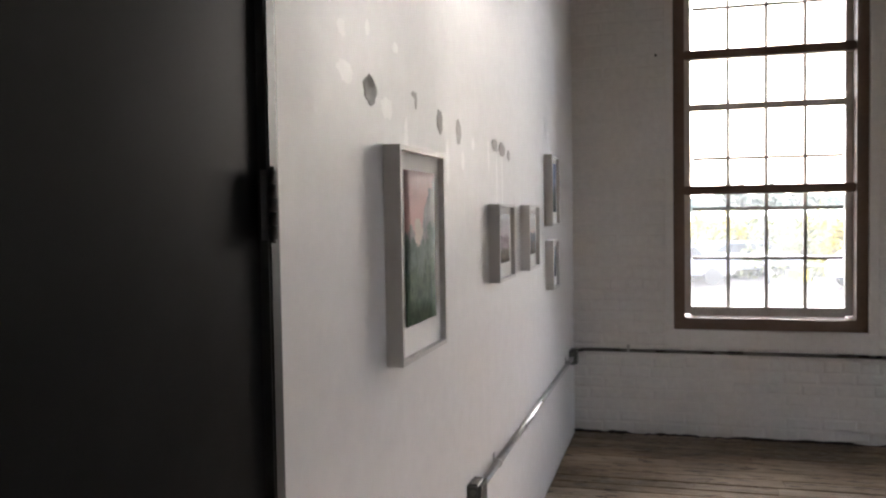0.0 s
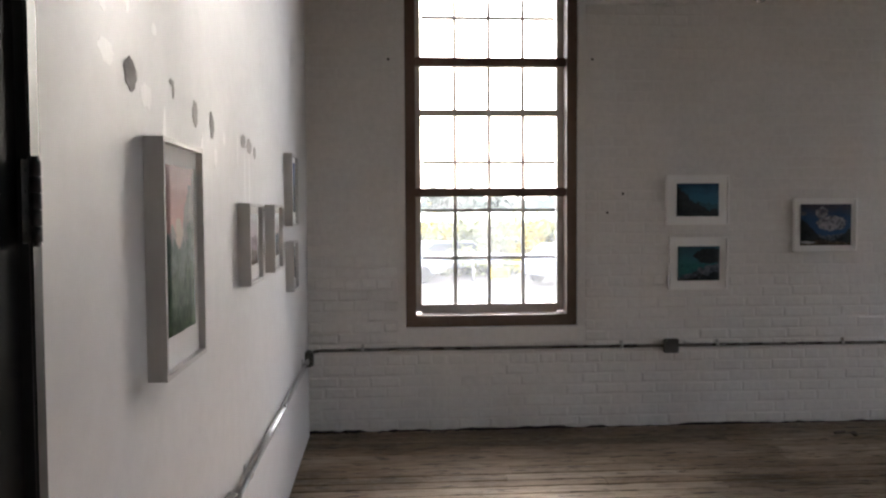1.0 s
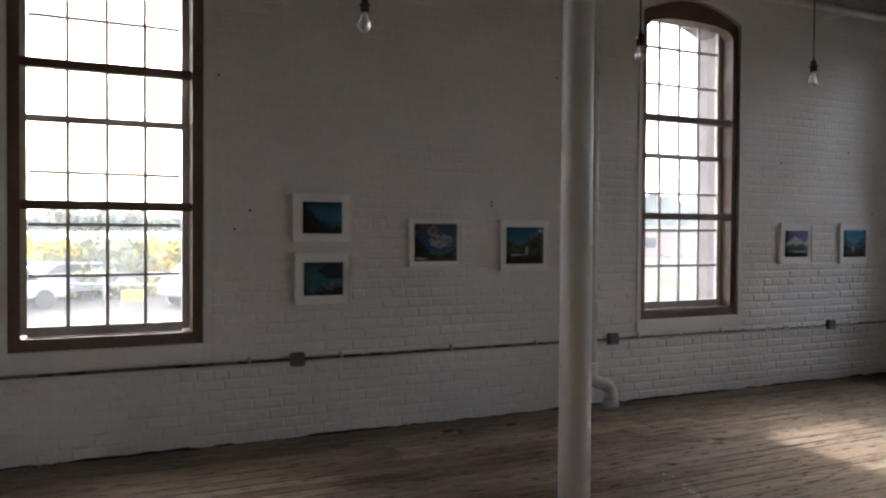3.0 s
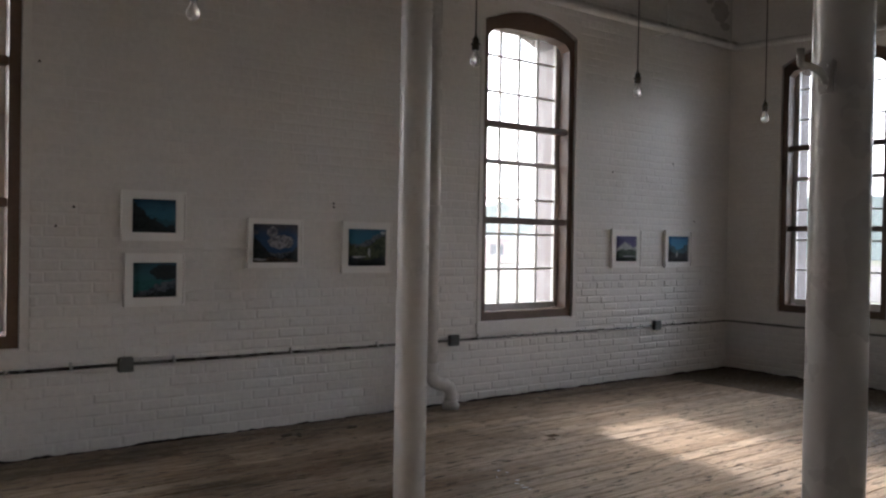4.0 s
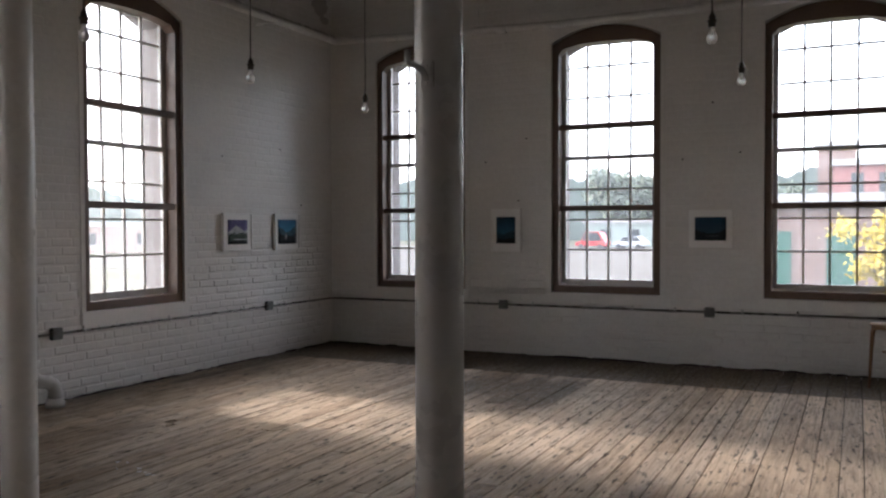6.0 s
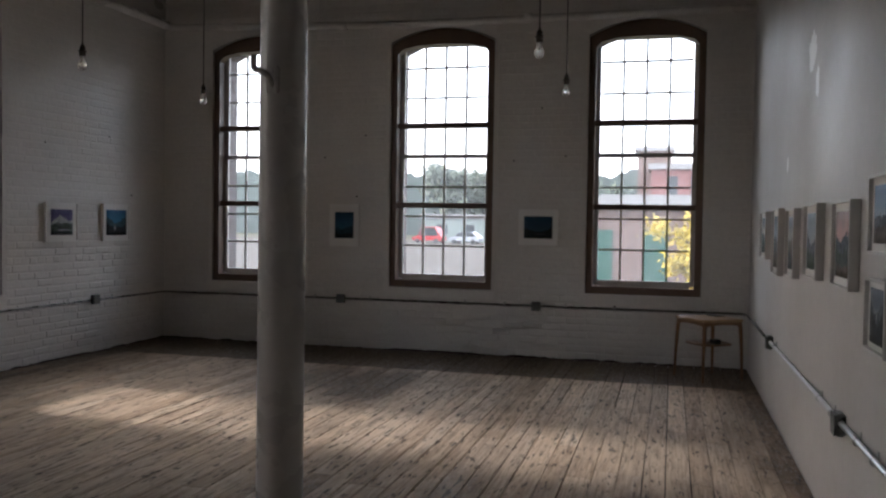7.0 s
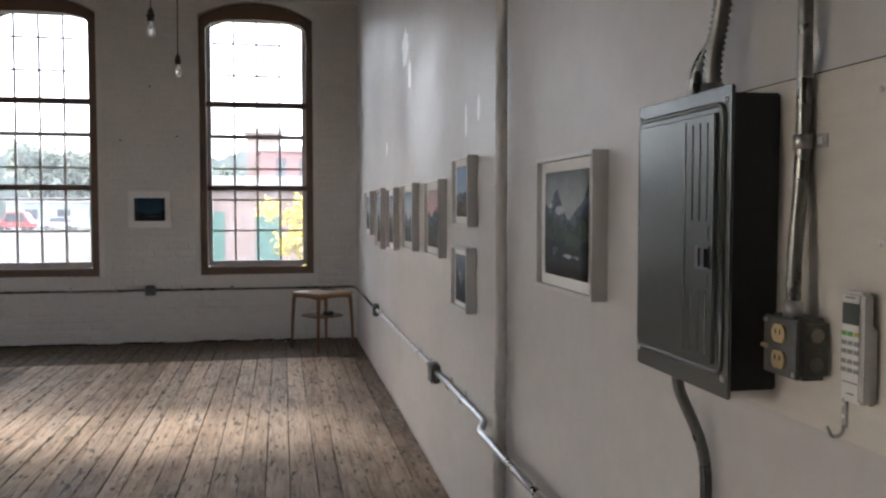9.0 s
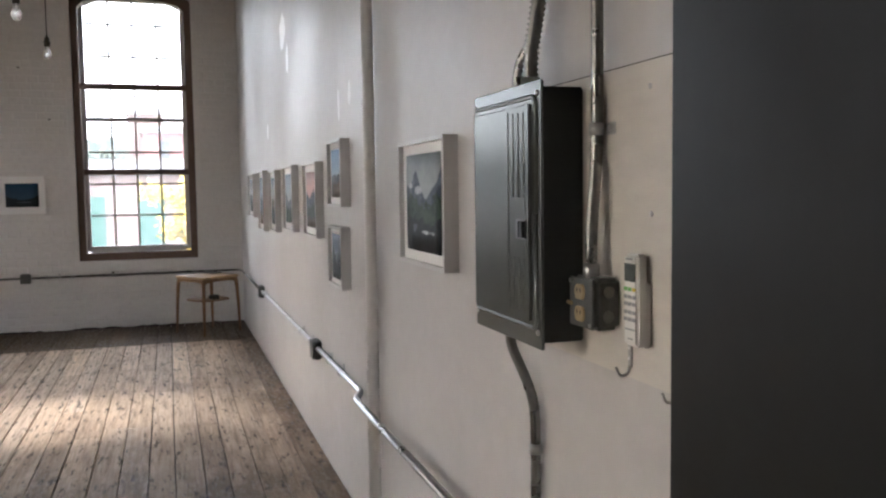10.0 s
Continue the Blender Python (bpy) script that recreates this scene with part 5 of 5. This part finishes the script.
def car(x, y, turn, paint, label, tall=1.0):
    c = thing("car", pose(x, y, GROUND + 0.03, 0, 0, turn), label, "car", "parked cars")
    bm = bmesh.new()
    side = [(-2.15, 0.35), (2.15, 0.35), (2.2, 0.75), (1.35, 0.92), (0.75, 1.42 * tall), (-1.2, 1.45 * tall), (-2.0, 0.95), (-2.2, 0.8)]
    prism(bm, side, -0.85, 0.85)
    soften(bm, 0.08, 2)
    body = part("body", bm, paint, c)
    bm = bmesh.new()
    prism(bm, [(1.15, 0.96), (0.7, 1.36 * tall), (-1.15, 1.38 * tall), (-1.75, 0.98)], -0.86, 0.86)
    part("window", bm, M_CARGLASS, body)
    for wx in (-1.35, 1.35):
        for wy in (-0.87, 0.72):
            tubepart("wheel", M_TYRE, c, [(wx, wy, 0.32), (wx, wy + 0.15, 0.32)], 0.32, 16)


for x, y, turn, paint, label, tall in ((108, 31, 80, M_CARRED, "red van parked outside", 1.5), (108, 26, 80, M_CARWHITE, "white car parked outside", 1.1), (104, 37, 80, M_CARWHITE, "white car parked outside", 1.0), (-0.2, 32, 20, M_CARWHITE, "white car parked outside", 1.0), (-2.2, 29, 15, M_CARBLUE, "blue car parked outside", 1.0), (2.6, 35.5, 25, M_CARWHITE, "white car parked outside", 1.0), (7.2, 31.5, 30, M_CARWHITE, "white car parked outside", 1.0)):
    car(x, y, turn, paint, label, tall)
sign = thing("sign_board", pose(3.9, 29.5, GROUND), "plain yellow sign board on two posts", "sign")
boxpart("board", M_CARYELLOW, sign, (-0.36, 0.36, -0.03, 0.03, 0.35, 0.72), 0.01)
for x in (-0.35, 0.35):
    boxpart("post", M_ROOF, sign, (x - 0.03, x + 0.03, 0.03, 0.08, -0.1, 0.7))
verts, faces = [], []
rnd = random.Random(77)
for k in range(541):
    a = radians(-40 + k / 3)
    deg = -40 + k / 3
    high = 15.0 if deg < 22 else max(4.0, 15.0 - (deg - 22) * 0.18)
    for z in (GROUND - 2, high * (0.8 + 0.22 * noise.noise((k * 0.13, 0, 0))) + 1.0 * rnd.random()):
        verts.append((190 * math.cos(a), 190 * math.sin(a), z))
faces = [(2 * k, 2 * k + 2, 2 * k + 3, 2 * k + 1) for k in range(540)]
me = bpy.data.meshes.new("backdrop")
me.from_pydata(verts, [], faces)
me.materials.append(M_HAZYWOOD)
tagged(new("backdrop", me), "hazy wooded ridge in the far distance", "backdrop", kind="structure")
rail = thing("guard_rail", pose(0, 0, GROUND), "pale steel guard rail beside the car park", "rail")
for z in (0.75, 1.05):
    tubepart("bar", M_ROOF, rail, [(-1.0, 33, z + 0.1), (12, 31, z - 0.2)], 0.04, 8)
for k in range(7):
    tubepart("post", M_ROOF, rail, [(-0.9 + 2.1 * k, 33 - 0.32 * k, -0.1), (-0.9 + 2.1 * k, 33 - 0.32 * k, 1.1 - 0.04 * k)], 0.04, 8)

# ---- scraps on the floor ----
rnd = random.Random(31)
for k in range(9):
    x, y_ = 3.62 + rnd.uniform(-0.05, 0.1), 3.7 + rnd.uniform(0, 0.42)
    a, r = rnd.uniform(0, 360), rnd.uniform(0.006, 0.014)
    bm = bmesh.new()
    prism(bm, [(-r, -r * 0.5), (r * 0.6, -r * 0.7), (r, r * 0.2), (0, r * 0.8), (-r * 0.8, r * 0.3)], 0, 0.002)
    for v in bm.verts:
        v.co = pose(x, y_, 0.0015, 0, 0, a) @ Vector((v.co.x, v.co.z, v.co.y))
    tagged(part("paint_flake", bm, M_SPACKLE), "white paint flake on the floor boards", "paint flake", "paint flakes on the floor")
for x, y_, a in ((3.02, 5.70, 20), (3.10, 5.66, 70), (3.56, 5.67, 10)):
    bm = bmesh.new()
    prism(bm, [(-0.05, -0.012), (0.03, -0.018), (0.055, 0.004), (0.01, 0.02), (-0.045, 0.012)], 0, 0.012)
    for v in bm.verts:
        v.co = pose(x, y_, 0.0005, 0, 0, a) @ Vector((v.co.x, v.co.z, v.co.y))
    tagged(part("wood_scrap", bm, M_BARK), "dark splintered wood scrap on the floor by the brick wall", "wood scrap", "wood scraps on the floor")

# ---- floor of worn boards ----
floor = thing("floor", pose(0, 0, 0), "worn greyed wooden plank floor with wide gaps and stains", "floor", kind="structure")
boxpart("subfloor", M_NEARBLACK, floor, (XL, XB, YR, YA, -0.2, -0.03))
HOLES = ((4.60, 4.63, 0.09, 0.0, 0.3), (4.69, 4.56, 0.10, 0.55, 1.0), (4.65, 3.84, 0.24, 0.4, 0.52))  # x, y, length, open part of the width
rnd = random.Random(11)
y = YR + 0.004
while y < YA - 0.02:
    w = min(rnd.choice((0.11, 0.12, 0.13, 0.14, 0.155)), YA - 0.004 - y)
    x = XL + 0.003
    first = rnd.uniform(0.9, 3.6)
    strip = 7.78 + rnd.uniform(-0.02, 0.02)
    while x < XB - 0.02:
        length = first if first else rnd.uniform(1.6, 3.6)
        first = 0
        end = min(x + length, XB - 0.003)
        if XB - end < 0.5:
            end = XB - 0.003
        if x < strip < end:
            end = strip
        if 2.0 < y < 2.85 and x < 5.95 + (y - 2.0) * 0.6 < end:
            end = 5.95 + (y - 2.0) * 0.6
        spans = [(x, end)]
        for hx, hy, hl, f0, f1 in HOLES:
            if y < hy < y + w:
                spans = [s for a, b in spans for s in (((a, hx - hl / 2), (hx + hl / 2, b)) if a < hx < b else ((a, b),))]
        for hx, hy, hl, f0, f1 in HOLES:
            if y < hy < y + w and x < hx < end:
                for g0, g1 in ((0.02, f0), (f1, 0.98)):
                    if g1 - g0 > 0.05:
                        boxpart("plank", M_FLOOR, floor, (hx - hl / 2, hx + hl / 2, y + w * g0, y + w * g1, -0.03, -0.002), 0.002)
        for a, b in spans:
            if b - a < 0.05:
                continue
            bm = bmesh.new()
            gap = rnd.choice((0.0012, 0.002, 0.0028, 0.0042)) + (0.002 if y > 3.0 and a < 3.5 else 0)
            drop = rnd.uniform(-0.002, 0.0)
            tilt = rnd.uniform(-0.0015, 0.0015)
            n = max(1, int((b - a) / 0.22))
            top, low = [], []
            for k in range(n + 1):
                px = a + 0.0015 + (b - a - 0.003) * k / n
                for sy, t in ((y + gap + rnd.uniform(-0.001, 0.0022), tilt), (y + w - gap - rnd.uniform(-0.001, 0.0022), -tilt)):
                    low.append(bm.verts.new((px, sy, -0.03)))
                    top.append((bm.verts.new((px, sy, drop - 0.0018)), bm.verts.new((px, sy + (0.0016 if sy < y + w / 2 else -0.0016), drop + t))))
            for k in range(n):
                l0, r0, l1, r1 = top[2 * k], top[2 * k + 1], top[2 * k + 2], top[2 * k + 3]
                bm.faces.new((l0[1], l1[1], r1[1], r0[1]))
                bm.faces.new((l0[0], l1[0], l1[1], l0[1]))
                bm.faces.new((r0[1], r1[1], r1[0], r0[0]))
                bm.faces.new((low[2 * k], low[2 * k + 2], l1[0], l0[0]))
                bm.faces.new((r0[0], r1[0], low[2 * k + 3], low[2 * k + 1]))
            for k in (0, n):
                bm.faces.new((low[2 * k], top[2 * k][0], top[2 * k][1], top[2 * k + 1][1], top[2 * k + 1][0], low[2 * k + 1]))
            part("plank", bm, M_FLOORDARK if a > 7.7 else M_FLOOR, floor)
        x = end
    y += w

# ---- bricks of the two outer walls, under thick white paint ----
COURSE, BL, BH = 0.0755, 0.203, 0.066


def brick_verts(x0, x1, z0, z1, proud, tilt):
    c = 0.007 + abs(tilt) * 5
    return [(x0, 0.002, z0), (x1, 0.002, z0), (x1, 0.002, z1), (x0, 0.002, z1), (x0 + c, -proud + tilt, z0 + c), (x1 - c, -proud - tilt, z0 + c), (x1 - c, -proud - tilt, z1 - c), (x0 + c, -proud + tilt, z1 - c)]


BRICK_FACES = [(4, 5, 6, 7), (0, 1, 5, 4), (1, 2, 6, 5), (2, 3, 7, 6), (3, 0, 4, 7)]


def bricks(w, x0, x1, centres, near, seed, deep):
    rnd = random.Random(seed)
    shared = []
    for k in range(8):
        me = bpy.data.meshes.new("brick")
        me.from_pydata(brick_verts(-BL / 2, BL / 2, -BH / 2, BH / 2, -0.0008 + 0.0008 * k, rnd.uniform(-0.0016, 0.0016)), [], BRICK_FACES)
        me.materials.append(M_BRICKWHITE)
        shared.append(me)
    verts, faces, made = [], [], 0
    rows = int(TOP / COURSE)
    for r in range(rows):
        z0 = 0.012 + r * COURSE
        header = r % 7 == 6
        length = 0.0985 if header else BL
        step = length + 0.0095
        x = x0 - (step / 2 if r % 2 else 0) - rnd.uniform(0, 0.02)
        while x < x1:
            a, b = max(x, x0), min(x + length, x1)
            x += step + rnd.uniform(-0.006, 0.006)
            if b - a < 0.03:
                continue
            spans = [(a, b)]
            for c in centres:
                lim = 0.655
                if z0 + BH > 0.61 and z0 < SPRING + RISE + 0.04:
                    lim_here = lim if z0 < SPRING else 0.645 * math.sqrt(max(0.0, 1 - max(0.0, z0 - SPRING - 0.04) / (RISE + 0.045)))
                    spans = [s for p, q in spans for s in ((p, min(q, c - lim_here)), (max(p, c + lim_here), q)) if s[1] - s[0] > 0.02]
            for p, q in spans:
                zj = z0 + rnd.uniform(-0.004, 0.004)
                fade = (1.0 if z0 < 0.9 else max(0.0, 1.0 - (z0 - 0.9) / 0.8)) * (1.0 if w is wall_east or p > 4.5 else 0.6) - (0.2 if z0 > 1.0 else 0.0)
                full = q - p > BL - 0.005
                if full and made < 300 and near[0] < p < near[1] and near[2] < z0 < near[3]:
                    ob = new("brick", rnd.choice(shared))
                    ob.parent = w
                    ob.location = ((p + q) / 2, 0, zj + BH / 2)
                    made += 1
                else:
                    i = len(verts)
                    verts += brick_verts(p, q, zj, zj + BH, deep * fade * rnd.uniform(-0.2, 0.9), rnd.uniform(-0.0016, 0.0016) * fade)
                    faces += [tuple(i + v for v in f) for f in BRICK_FACES]
    me = bpy.data.meshes.new("brickwork")
    me.from_pydata(verts, [], faces)
    me.materials.append(M_BRICKWHITE)
    ob = new("brickwork", me)
    ob.parent = w
    tagged(ob, "white painted bricks", kind="stuff")


bricks(wall_north, XL, XB, WIN_A, (4.6, 8.7, 0.0, 1.15), 21, 0.006)
bricks(wall_east, -YA, -YR, LOC_B, (-3.9, 0.4, 0.0, 0.60), 22, 0.0035)

# ---- dark strip for the shaded crack where the brick walls meet the floor ----
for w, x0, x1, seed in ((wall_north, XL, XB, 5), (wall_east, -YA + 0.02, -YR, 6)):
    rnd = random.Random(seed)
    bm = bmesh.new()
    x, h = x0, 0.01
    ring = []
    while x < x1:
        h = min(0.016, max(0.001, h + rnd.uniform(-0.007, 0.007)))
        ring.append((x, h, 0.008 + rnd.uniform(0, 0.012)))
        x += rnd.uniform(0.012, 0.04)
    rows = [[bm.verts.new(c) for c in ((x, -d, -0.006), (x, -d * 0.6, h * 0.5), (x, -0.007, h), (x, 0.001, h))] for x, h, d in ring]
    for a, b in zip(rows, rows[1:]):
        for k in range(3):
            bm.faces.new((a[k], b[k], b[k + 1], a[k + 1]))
    part("crack_strip", bm, M_NEARBLACK, w, "dark strip for the shaded crack along the foot of the wall")
